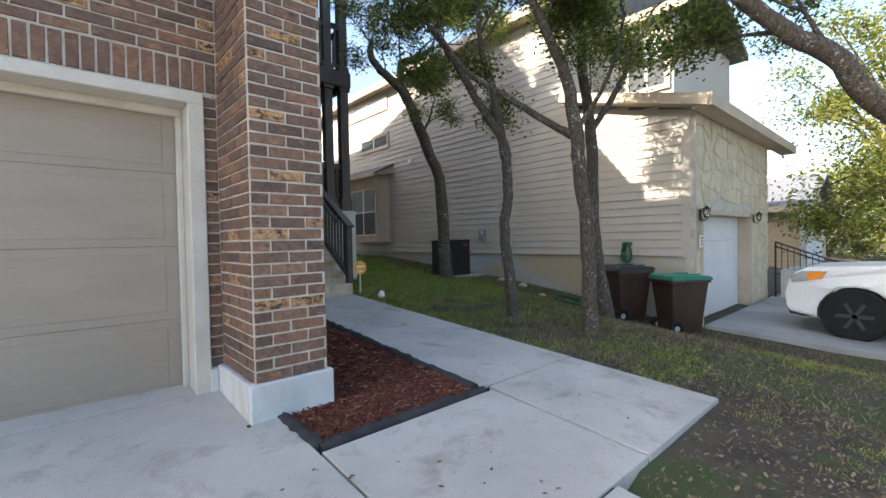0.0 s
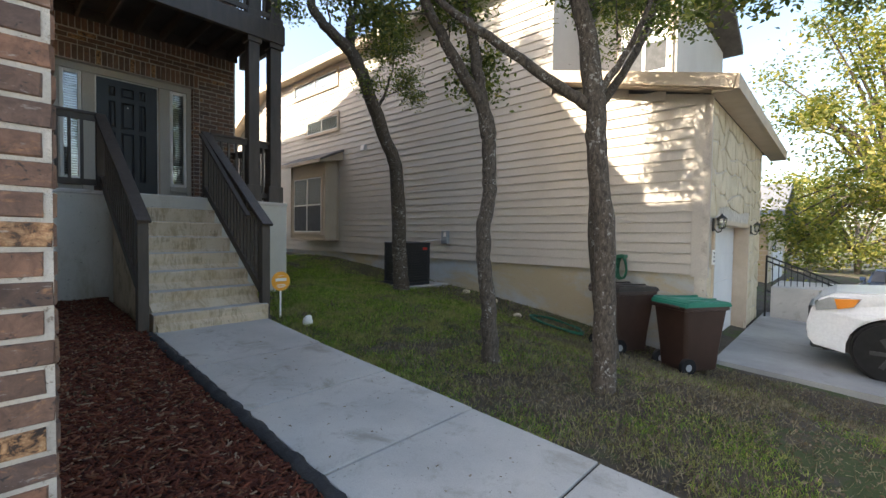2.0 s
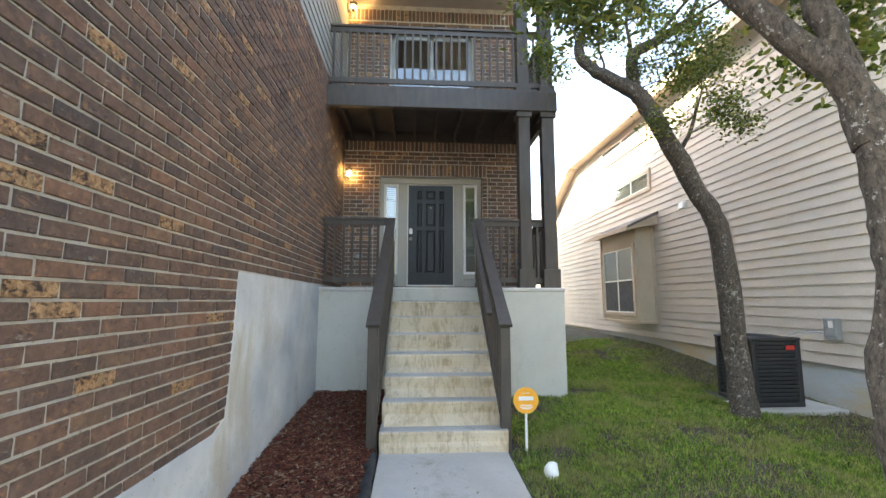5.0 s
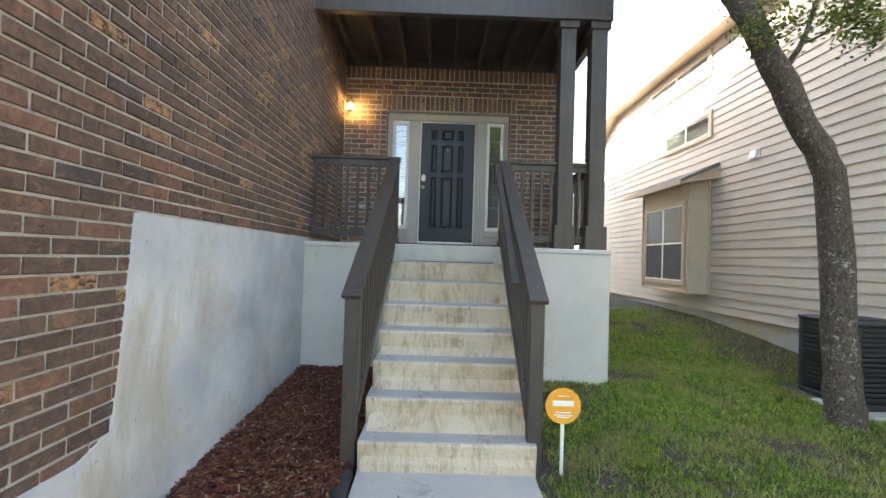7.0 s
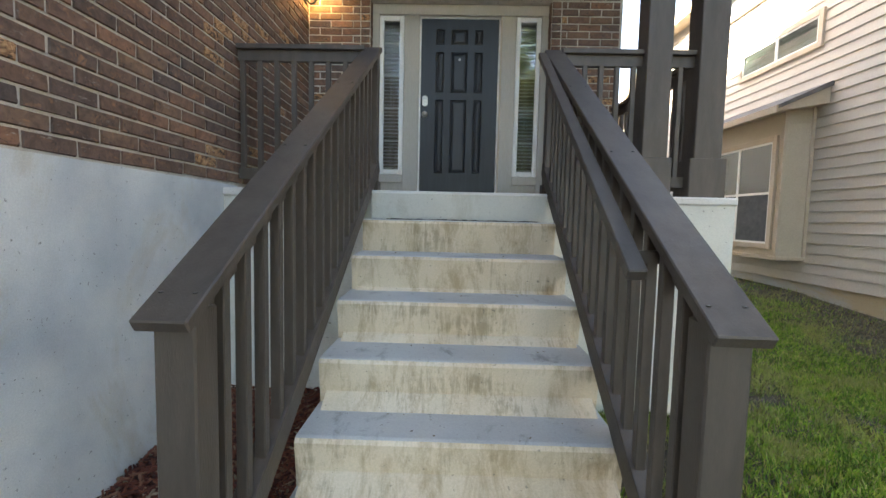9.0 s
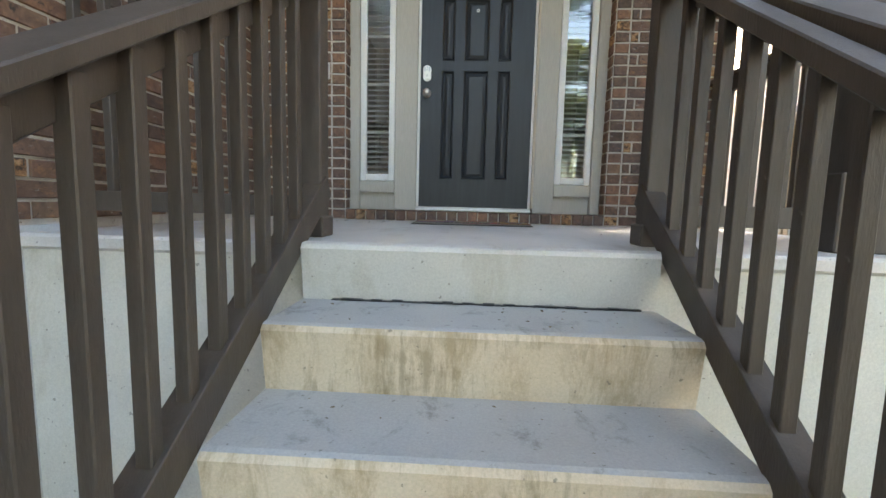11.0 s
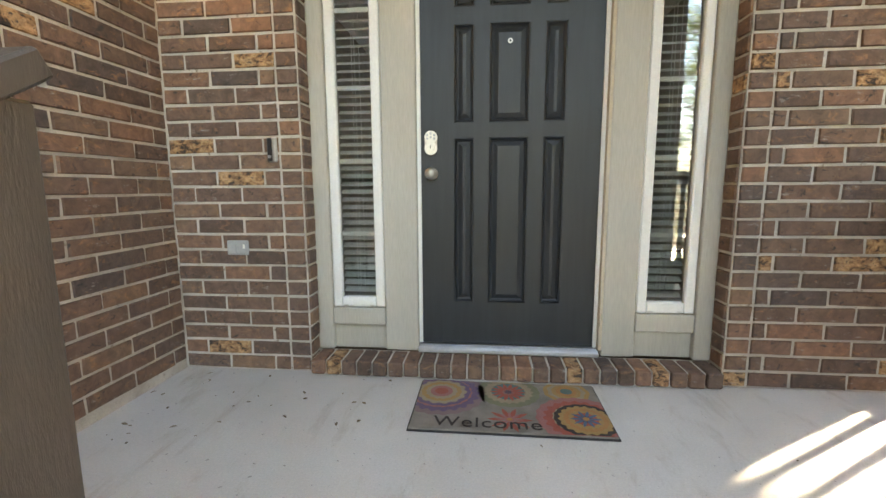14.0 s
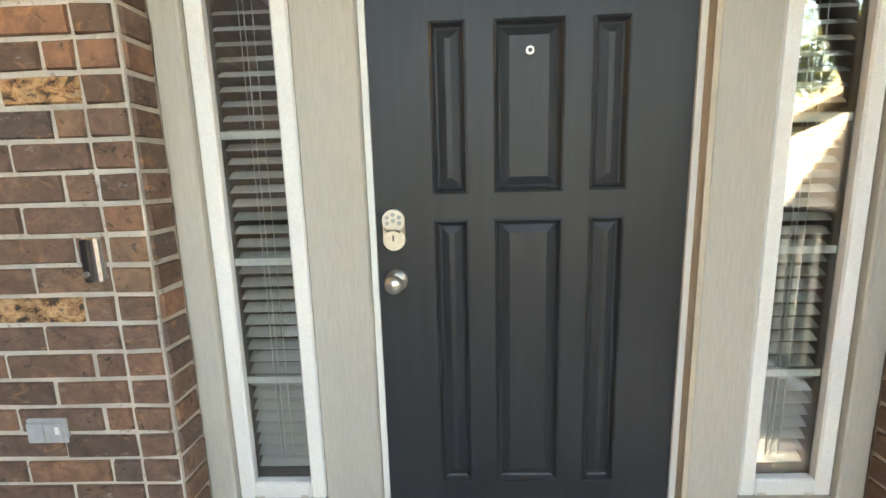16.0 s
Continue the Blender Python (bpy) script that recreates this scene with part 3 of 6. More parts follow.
part("side_casing", bx(-7.51, -7.40, -7.32, -7.0, -1.9, 0.36, 0.006), casing_paint, gd)
part("head_casing", bx(-7.51, -2.365, -7.32, -7.0, 0.36, 0.45, 0.006), casing_paint, gd)
part("stop_strip", bx(-7.40, -2.475, -7.10, -7.045, 0.30, 0.36, 0.006), casing_paint, gd)
part("stop_strip", bx(-2.515, -2.475, -7.10, -7.045, -1.88, 0.30, 0.006), casing_paint, gd)

# the wall with the front door, its opening two storeys high where the balcony door stands
dw = bmesh.new()
Y0, Y1 = -0.172, 0.02
for x0, x1, z0, z1 in ((-1.742, -1.03, -0.1, 2.285), (1.03, 1.80, -0.1, 2.285), (-1.742, 1.80, 2.285, 3.28), (-1.742, -0.84, 3.28, 5.35), (0.85, 1.80, 3.28, 5.35), (-1.742, 1.80, 5.35, 6.2)):
    box(dw, x0, x1, Y0, Y1, z0, z1)
wall_door = tagged(part("wall_door", dw, mortar), "brown brick wall round the front door", "wall", kind="structure")
# side wall drawn far back, unseen, to keep the next wall shaded
tagged(part("wall_right_side", bx(1.80, 1.83, -0.16, 12.8, -2.2, 5.15), mortar), "brick side of the house", "wall", kind="structure")
tagged(part("wall_back", bx(-9, 1.8, 12.7, 12.8, -2.5, 5.15), mortar), "brick back of the house", "wall", kind="structure")
tagged(part("wall_far_left", bx(-9.0, -8.8, -7.2, 12.7, -2.5, 5.15), mortar), "brick side of the house", "wall", kind="structure")
# rooms behind the glass
tagged(part("room_floor", bx(-1.74, 1.8, 0.05, 4.0, -0.12, 0.09), room_floor), "brown boarded hall floor", "floor", kind="structure")
bm = bmesh.new()
box(bm, -1.745, -1.70, 0.02, 4.0, 0.09, 2.75), box(bm, 1.75, 1.795, 0.02, 4.0, 0.09, 2.75), box(bm, -1.745, 1.795, 4.0, 4.1, 0.09, 2.75)
tagged(part("wall_hall", bm, room_wall), "beige hall walls", "wall", kind="structure")
tagged(part("ceiling_hall", bx(-1.745, 1.795, 0.02, 4.1, 2.75, 2.80), white_paint), "white hall ceiling", "ceiling", kind="structure")
bm = bmesh.new()
box(bm, -1.745, 1.795, 3.5, 3.6, 3.2, 5.9), box(bm, -1.745, 1.795, 0.02, 3.5, 3.1, 3.2), box(bm, -1.745, 1.795, 0.02, 3.6, 5.9, 6.0)
tagged(part("wall_bedroom", bm, room_wall), "beige upper room", "wall", kind="structure")
# roofs, out of view, profiles shaped to cast the shade on the next house
bm = prism(bmesh.new(), [(-2.45, 6.05), (-2.45, 6.2), (-1.2, 7.75), (5.2, 5.45), (13.0, 5.25), (13.0, 5.1), (5.2, 5.28), (-1.2, 7.55)], 'x', -9.3, 2.3)
tagged(part("roof_main", bm, shingle), "dark shingle roof", "roof", kind="structure")
bm = prism(bmesh.new(), [(-1.40, 5.2), (-1.40, 5.35), (-5.3, 7.45), (-9.3, 5.35), (-9.3, 5.2), (-5.3, 7.3)], 'y', -8.4, -3.6)
tagged(part("roof_wing", bm, shingle), "dark shingle roof of the garage wing", "roof", kind="structure")
bm = prism(bmesh.new(), [(-3.8, 5.30), (-3.8, 5.45), (-1.4, 8.42), (6.8, 5.6), (6.8, 5.4), (-1.4, 8.22)], 'x', -9.3, -1.42)
tagged(part("roof_upper", bm, shingle), "dark shingle roof over the upper floor", "roof", kind="structure")
tagged(part("ceiling_balcony", bx(-1.74, 2.1, -2.4, -0.17, 5.98, 6.03), soffit_mat), "brown boarded balcony ceiling", "ceiling", kind="structure")

# ---- porch and stairs ----
R, T0, RUN = 0.207, -2.14, 0.305
bm = bmesh.new()
box(bm, -1.742, 1.985, -2.095, -0.16, -2.3, -0.06)
tagged(part("porch_block", bm, porch_side), "rendered block under the front porch", "porch", kind="structure")
bm = box(bmesh.new(), -1.742, 2.0, -2.11, -0.165, -0.06, 0.0, 0.012)
tagged(part("floor_porch", bm, porch_floor), "smooth beige concrete porch floor", "floor", kind="structure")
stairs = thing("stairs", "eight stained concrete steps up to the porch", "stairs", kind="structure")
for k in range(8):
    y = T0 - RUN * k
    bm = bmesh.new()
    zt, zb = -R * k, -R * (k + 1)
    poly = [(y + 0.02, zb - (0.0 if k < 7 else 0.12)), (y - 0.002, zt - 0.045), (y - 0.006, zt - 0.02), (y + 0.006, zt - 0.005), (y + 0.022, zt), (y + 0.35, zt), (y + 0.35, zb - (0.0 if k < 7 else 0.12))]
    if k == 0:
        poly[5], poly[6] = (-2.112, zt), (-2.112, zb)
    prism(bm, poly, 'x', -0.628, 0.622)
    # upward faces get the grey tread colour
    for f in bm.faces:
        f.material_index = 1 if f.normal.z > 0.7 else 0
    ob = part("step", bm, [porch_side if k == 0 else step_mat, porch_floor if k == 0 else tread_mat], stairs)
bm = prism(bmesh.new(), [(-2.10, -0.22), (-2.27, -0.32), (-4.32, -1.58), (-4.32, -2.0), (-2.10, -2.0)], 'x', -0.60, 0.60)
part("stair_core", bm, step_mat, stairs)
bm = bmesh.new()
for i in range(30):
    x = -0.52 + 1.05 * i / 29
    box(bm, x, x + 0.04, T0 + 0.006 + rnd.uniform(-0.006, 0.002), T0 + 0.03, -R + 0.001, -R + rnd.uniform(0.004, 0.010))
part("open_joint", bm, black_plastic, stairs, "dark open joint at the foot of the riser")

# ---- railings ----
def baluster_run(parent, xa, ya, xb, yb, zlo, zhi, n, w=0.036, slope=0.0):
    me = None
    for i in range(n):
        s = (i + 0.5) / n
        x, y = xa + (xb - xa) * s, ya + (yb - ya) * s
        if me is None:
            ob = part("baluster", bx(-w / 2, w / 2, -w / 2, w / 2, zlo, zhi, 0.003), rail_paint, parent)
            me = ob.data
        else:
            ob = new("baluster", me)
            ob.parent = parent
        ob.location = (x, y, slope * s)
        ob.rotation_euler.z = rnd.uniform(-0.06, 0.06)


def stair_railing(x, inner, label, extra=False):
    """Sloping guard rail; inner is the side of the steps."""
    r = thing("stair_railing", label, "railing", at=(x, -1.855, 0), turn=-2.2 if inner < 0 else -0.5)
    x, shift = 0.0, 1.855
    ya, yb, za, zb = -4.285 + shift, -1.80 + shift, -0.452, 1.105
    bm = beam(bmesh.new(), (x, ya, za), (x, yb, zb), 0.135, 0.036, bevel=0.004)
    part("cap_rail", bm, rail_paint, r)
    part("top_rail", beam(bmesh.new(), (x, ya + 0.12, za + 0.02), (x, yb - 0.02, zb - 0.065), 0.04, 0.085, bevel=0.003), rail_paint, r)
    part("bottom_rail", beam(bmesh.new(), (x + inner * 0.022, ya + 0.10, za - 0.835), (x + inner * 0.022, yb - 0.02, zb - 0.895), 0.075, 0.10, bevel=0.003), rail_paint, r)
    for y, z0, z1 in ((-4.185 + shift, near_z(-4.2) - 0.05, -0.425), (0.0, -0.01, 1.06)):
        part("post", bx(x - 0.052, x + 0.052, y - 0.05, y + 0.05, z0, z1, 0.005), rail_paint, r)
    part("post_base", bx(x - 0.066, x + 0.066, -0.065, 0.065, 0.0, 0.085, 0.005), rail_paint, r)
    for i in range(17):
        y = -1.977 + shift - 0.1235 * (i + 1)
        zt = za + (zb - za) * (y - ya) / (yb - ya)
        ob = part("baluster", bx(-0.018, 0.018, -0.018, 0.018, -0.90, -0.03, 0.003), rail_paint, r)
        ob.location = (x + inner * 0.028, y, zt)
    if extra:
        a, b = Vector((x + inner * 0.125, -3.98 + shift, -0.345)), Vector((x + inner * 0.105, -1.93 + shift, 1.035))
        part("handrail", beam(bmesh.new(), a, b, 0.058, 0.04, bevel=0.004), rail_paint, r, "slim added wooden handrail")
        for s in (0.05, 0.5, 0.93):
            p = a.lerp(b, s)
            part("bracket", beam(bmesh.new(), p + Vector((0.01, 0, -0.02)), (x, p.y, p.z - 0.02), 0.035, 0.04), rail_paint, r)
    for s in (0.03, 0.34, 0.66, 0.95):
        for d in (-0.045, 0.04):
            bm = bmesh.new()
            y = ya + (yb - ya) * s
            bmesh.ops.create_cone(bm, segments=8, radius1=0.006, radius2=0.006, depth=0.004, cap_ends=True)
            ob = part("screw", bm, black_plastic, r)
            ob.location = (x + d, y, za + (zb - za) * s + 0.021)
    return r


stair_railing(-0.688, 1, "dark brown painted wooden stair railing beside the wall")
stair_railing(0.705, -1, "dark brown painted wooden stair railing with slim handrail", True)


def flat_railing(xa, ya, xb, yb, n, z0=0.0, top=1.085, label="dark brown painted wooden porch railing", first=None, last=None):
    r = thing("porch_railing", label, "railing")
    part("cap_rail", beam(bmesh.new(), (xa, ya, z0 + top), (xb, yb, z0 + top), 0.10, 0.036, bevel=0.004), rail_paint, r)
    part("top_rail", beam(bmesh.new(), (xa, ya, z0 + top - 0.06), (xb, yb, z0 + top - 0.06), 0.04, 0.085, bevel=0.003), rail_paint, r)
    part("bottom_rail", beam(bmesh.new(), (xa, ya, z0 + 0.125), (xb, yb, z0 + 0.125), 0.04, 0.085, bevel=0.003), rail_paint, r)
    baluster_run(r, xa if first is None else first, ya, xb if last is None else last, yb, z0 + 0.09, z0 + top - 0.04, n)
    return r


flat_railing(-1.725, -1.85, -0.74, -1.85, 7, first=-1.757, last=-0.826)
flat_railing(0.755, -1.85, 1.365, -1.85, 5)
flat_railing(1.555, -1.85, 1.755, -1.85, 1)
flat_railing(1.87, -1.73, 1.78, -0.19, 12)
flat_railing(-1.725, -1.9, 1.365, -1.9, 24, 3.24, 1.06, "dark brown painted wooden balcony railing")
flat_railing(1.555, -1.9, 1.755, -1.9, 1, 3.24, 1.06, "dark brown painted wooden balcony railing")
flat_railing(1.87, -1.75, 1.80, -0.19, 12, 3.24, 1.06, "dark brown painted wooden balcony railing")


def porch_post(x0, x1):
    p = thing("porch_post", "dark brown boxed wooden porch post", "post", "paired porch posts")
    y0, y1 = -1.94, -1.755
    part("shaft", bx(x0, x1, y0, y1, 0.0, 2.88, 0.006), rail_paint, p)
    part("base_trim", bx(x0 - 0.035, x1 + 0.035, y0 - 0.012, y1 + 0.03, 0.0, 0.30, 0.006), rail_paint, p)
    part("cap_trim", bx(x0 - 0.03, x1 + 0.03, y0 - 0.03, y1 + 0.03, 2.80, 2.89, 0.006), rail_paint, p)
    part("upper_shaft", bx(x0, x1, y0, y1, 3.24, 6.0, 0.006), rail_paint, p)
    part("upper_base_trim", bx(x0 - 0.03, x1 + 0.03, y0 - 0.012, y1 + 0.03, 3.24, 3.36, 0.006), rail_paint, p)


porch_post(1.365, 1.555)
porch_post(1.755, 1.96)

balcony = thing("balcony", "dark brown timber balcony over the porch", "balcony", kind="structure")
part("front_beam", bx(-1.735, 2.0, -2.0, -1.90, 2.89, 3.22, 0.005), rail_paint, balcony)
part("side_beam", bx(1.905, 2.0, -1.90, -0.17, 2.89, 3.22, 0.005), rail_paint, balcony)
part("wall_ledger", bx(-1.735, 1.86, -0.21, -0.172, 3.0, 3.18, 0.003), deck_under, balcony)
for i in range(9):
    x = -1.55 + 0.405 * i
    part("joist", bx(x - 0.02, x + 0.02, -1.90, -0.212, 2.98, 3.18, 0.003), deck_under, balcony)
for i in range(14):
    y = -1.985 + 0.13 * i
    part("deck_board", bx(-1.735, 1.995, y, y + 0.125, 3.222, 3.248, 0.003), rail_paint, balcony)
part("deck_sheet", bx(-1.735, 1.86, -1.9, -0.21, 3.182, 3.2), deck_under, balcony)

# ---- front door ----
def disc(bm, c, r, d, axis='y', seg=20, r2=None):
    """A short cylinder or cone along an axis, its middle at c."""
    m = {"y": pose(*c, 90, 0, 0), "x": pose(*c, 0, 90, 0), "z": pose(*c)}[axis]
    bmesh.ops.create_cone(bm, cap_ends=True, segments=seg, radius1=r, radius2=r if r2 is None else r2, depth=d, matrix=m)
    return bm


def ball(bm, c, r, s=(1, 1, 1), seg=14):
    bmesh.ops.create_uvsphere(bm, u_segments=seg, v_segments=seg // 2 + 2, radius=r, matrix=Matrix.Translation(c) @ Matrix.Diagonal((*s, 1)))
    for f in bm.faces:
        f.smooth = True
    return bm


door = thing("door_front", "closed black panelled front door with keypad lock", "door", kind="structure")
COLS, ROWS = ((-0.283, -0.178), (-0.103, 0.097), (0.172, 0.277)), ((0.35, 1.22), (1.295, 1.77), (1.85, 2.03))
xs = [-0.455] + [v for c in COLS for v in c] + [0.455]
zs = [0.118] + [v for r in ROWS for v in r] + [2.143]
bm = box(bmesh.new(), -0.454, 0.454, 0.012, 0.045, 0.119, 2.142)
for i in range(len(xs) - 1):
    for j in range(len(zs) - 1):
        if not (i % 2 and j % 2):
            box(bm, xs[i], xs[i + 1], -0.002, 0.0125, zs[j], zs[j + 1])
bmesh.ops.remove_doubles(bm, verts=bm.verts, dist=0.0005)
leaf = part("door_leaf", bm, door_paint, door)
for x0, x1 in COLS:
    for z0, z1 in ROWS:
        bm = bmesh.new()
        rings = []
        for s, y in ((0.0, -0.003), (0.008, -0.007), (0.016, 0.006), (0.022, 0.009), (0.045, -0.001), (0.047, -0.001)):
            rings.append([bm.verts.new(p) for p in ((x0 + s, y, z0 + s), (x1 - s, y, z0 + s), (x1 - s, y, z1 - s), (x0 + s, y, z1 - s))])
        for a, b in zip(rings, rings[1:]):
            for k in range(4):
                bm.faces.new((a[k], a[(k + 1) % 4], b[(k + 1) % 4], b[k]))
        bm.faces.new(rings[-1])
        bmesh.ops.recalc_face_normals(bm, faces=bm.faces)
        part("raised_panel", bm, door_paint, leaf)
lock = part("keypad_lock", box(bmesh.new(), -0.434, -0.368, -0.024, -0.002, 1.165, 1.225, 0.012), nickel, leaf, "satin nickel keypad deadbolt")
bm = disc(bmesh.new(), (-0.401, -0.013, 1.222), 0.033, 0.022)
disc(bm, (-0.401, -0.013, 1.166), 0.033, 0.022), disc(bm, (-0.401, -0.03, 1.172), 0.022, 0.014)
part("lock_rose", bm, nickel, lock)
part("key_slot", bx(-0.403, -0.399, -0.039, -0.036, 1.163, 1.181), black_plastic, lock)
for i, (dx, dz) in enumerate(((-0.018, 0.215), (0, 0.222), (0.018, 0.215), (-0.018, 0.232), (0.018, 0.232), (0, 0.24))):
    part("key_button", disc(bmesh.new(), (-0.401 + dx, -0.026, 1.0 + dz), 0.0062, 0.006, seg=12), grey_metal, lock)
bm = disc(bmesh.new(), (-0.401, -0.008, 1.038), 0.034, 0.012)
disc(bm, (-0.401, -0.03, 1.038), 0.013, 0.04)
ball(bm, (-0.401, -0.062, 1.038), 0.028, (1, 0.8, 1))
part("door_knob", bm, nickel, leaf, "round satin nickel knob")
bm = disc(bmesh.new(), (-0.002, -0.006, 1.683), 0.0115, 0.008)
part("peephole", bm, nickel, leaf)
part("peephole_lens", disc(bmesh.new(), (-0.002, -0.0105, 1.683), 0.006, 0.002), black_plastic, leaf)
for x0, x1 in ((-0.474, -0.4555), (0.4555, 0.474)):
    part("weather_strip", bx(x0, x1, -0.012, 0.03, 0.117, 2.16), white_paint, door)
part("door_stop", bx(0.4745, 0.4905, -0.05, 0.02, 0.117, 2.16), bay_paint, door, "brown wooden door stop")
part("head_jamb", bx(-0.474, 0.474, -0.012, 0.03, 2.146, 2.165), white_paint, door)
part("threshold", box(bmesh.new(), -0.475, 0.475, -0.075, 0.04, 0.082, 0.112, 0.008), aluminium, door, "ribbed aluminium threshold")
for k in range(3):
    part("threshold_rib", bx(-0.47, 0.47, -0.066 + 0.018 * k, -0.058 + 0.018 * k, 0.110, 0.116), aluminium, door)
for s in (-1, 1):
    a, b = sorted((s * (0.475 if s < 0 else 0.491), s * 0.655))
    part("mullion_casing", bx(a, b, -0.045, 0.02, 0.082, 2.165, 0.005), trim_paint, door)
    a, b = sorted((s * 0.945, s * 1.028))
    part("outer_casing", bx(a, b, -0.06, 0.02, 0.082, 2.165, 0.005), trim_paint, door)
    a, b = sorted((s * 0.655, s * 0.945))
    part("sill_rail", bx(a, b, -0.052, 0.02, 0.222, 0.318, 0.005), trim_paint, door)
    part("lower_panel", bx(a, b, -0.018, 0.02, 0.082, 0.222, 0.0), trim_paint, door)
part("head_casing", bx(-1.028, 1.028, -0.06, 0.02, 2.165, 2.283, 0.005), trim_paint, door)


def sidelight(s):
    w = thing("window_sidelight", "narrow white-framed sidelight with closed blinds", "window", "sidelights", kind="structure")
    a, b = sorted((s * 0.658, s * 0.943))
    ga, gb = a + 0.05, b - 0.05
    part("frame_side", bx(a, ga, -0.04, 0.0, 0.32, 2.16, 0.006), white_paint, w)
    part("frame_side", bx(gb, b, -0.04, 0.0, 0.32, 2.16, 0.006), white_paint, w)
    part("frame_bottom", bx(ga, gb, -0.04, 0.0, 0.32, 0.378, 0.006), white_paint, w)
    part("frame_top", bx(ga, gb, -0.04, 0.0, 2.10, 2.16, 0.006), white_paint, w)
    g = part("pane", bx(ga, gb, -0.012, -0.007, 0.375, 2.105), glass, w)
    g.visible_shadow = False
    for z in (0.72, 1.105, 1.48, 1.86):
        part("muntin", bx(ga, gb, -0.004, 0.004, z - 0.011, z + 0.011), white_paint, w)
    for x in (a + 0.07, b - 0.07):
        part("weep_cover", bx(x - 0.012, x + 0.012, -0.043, -0.039, 0.326, 0.333), casing_paint, w)
    bl = thing("window_blind", "cream slatted blind hanging in the sidelight", "blind", "sidelight blinds")
    me = None
    for i in range(41):
        z = 0.40 + 0.042 * i
        if me is None:
            ob = part("slat", prism(bmesh.new(), [(-0.018, -0.011), (0.0, 0.003), (0.018, 0.010), (0.018, 0.012), (0.0, 0.005), (-0.018, -0.009)], 'x', ga - 0.01, gb + 0.01), blind_mat, bl)
            me = ob.data
        else:
            ob = new("slat", me)
            ob.parent = bl
        ob.location = (0, 0.05, z)
    for x in (ga + 0.07, ga + 0.085, ga + 0.11):
        part("cord", tube(bmesh.new(), [(x, 0.03, 0.42), (x + 0.004, 0.028, 1.2), (x, 0.03, 2.1)], [0.0016] * 3, 5), white_paint, bl)
    part("head_rail", bx(ga - 0.01, gb + 0.01, 0.02, 0.075, 2.11, 2.15), white_paint, bl)


sidelight(-1)
sidelight(1)

# small things on the door wall
bell = thing("doorbell", "slim black and steel video doorbell on the bricks", "doorbell")
part("back_plate", bx(-1.195, -1.15, -0.200, -0.172, 1.095, 1.215, 0.006), steel, bell)
part("face", bx(-1.192, -1.167, -0.207, -0.199, 1.098, 1.212, 0.004), black_plastic, bell)
part("button", disc(bmesh.new(), (-1.1795, -0.209, 1.12), 0.008, 0.006), steel, bell)
out = thing("outlet_cover", "grey weatherproof outlet cover on the bricks", "outlet cover")
part("plate", bx(-1.45, -1.335, -0.188, -0.172, 0.625, 0.70, 0.004), grey_plastic, out)
part("flap", bx(-1.443, -1.396, -0.198, -0.188, 0.632, 0.693, 0.004), grey_plastic, out)
part("flap", bx(-1.391, -1.343, -0.198, -0.188, 0.632, 0.693, 0.004), grey_plastic, out)
part("label", bx(-1.357, -1.346, -0.1995, -0.198, 0.66, 0.682), print_white, out)


def wall_lantern(at, turn, on=True):
    """Coach lantern: back plate, arm, cage and bulb; faces +x before the turn."""
    t = thing("wall_lantern", "black wall lantern with a glowing bulb" if on else "black wall lantern with clear glass, unlit", "wall lamp", "lanterns", at=at, turn=turn)
    part("back_plate", box(bmesh.new(), 0.0, 0.02, -0.045, 0.045, -0.11, 0.09, 0.006), iron, t)
    P, rr = smooth_path([(0.015, 0, -0.06), (0.06, 0, -0.12), (0.11, 0, -0.11), (0.12, 0, -0.07)], [0.009] * 4)
    part("arm", tube(bmesh.new(), P, rr, 8), iron, t)
    part("cage_base", disc(bmesh.new(), (0.12, 0, -0.06), 0.045, 0.02, 'z', 6), iron, t)
    g = part("glass", disc(bmesh.new(), (0.12, 0, 0.02), 0.045, 0.14, 'z', 6, 0.066), glass, t)
    g.visible_shadow = False
    for k in range(6):
        a = math.pi / 3 * k
        part("cage_bar", tube(bmesh.new(), [(0.12 + 0.047 * math.cos(a), 0.047 * math.sin(a), -0.05), (0.12 + 0.068 * math.cos(a), 0.068 * math.sin(a), 0.09)], [0.004, 0.004], 5), iron, t)
    part("cap", disc(bmesh.new(), (0.12, 0, 0.115), 0.085, 0.05, 'z', 6, 0.02), iron, t)
    part("finial", ball(bmesh.new(), (0.12, 0, 0.15), 0.014), iron, t)
    part("bulb", ball(bmesh.new(), (0.12, 0, 0.02), 0.026, (1, 1, 1.5)), bulb_mat if on else white_paint, t)
    if on:
        lamp = new("lantern_glow", bpy.data.lights.new("lantern_glow", 'POINT'))
        lamp.data.energy, lamp.data.color, lamp.data.shadow_soft_size = 0.65, (1.0, 0.60, 0.25), 0.04
        lamp.location = pose(*at, 0, 0, turn) @ Vector((0.12, 0, 0.02))
    return t


wall_lantern((-1.73, -0.34, 2.26), 0)
wall_lantern((-1.735, -0.34, 5.78), 0)

mat = thing("doormat", "grey doormat printed with bright rosettes", "doormat")
MX0, MX1, MY0, MY1, MZ = -0.425, 0.405, -0.70, -0.245, 0.012
part("mat_backing", box(bmesh.new(), MX0, MX1, MY0, MY1, 0.001, 0.007, 0.002), mat_edge, mat)
pile = part("mat_surface", box(bmesh.new(), MX0 + 0.006, MX1 - 0.006, MY0 + 0.008, MY1 - 0.004, 0.006, MZ, 0.002), mat_base, mat)


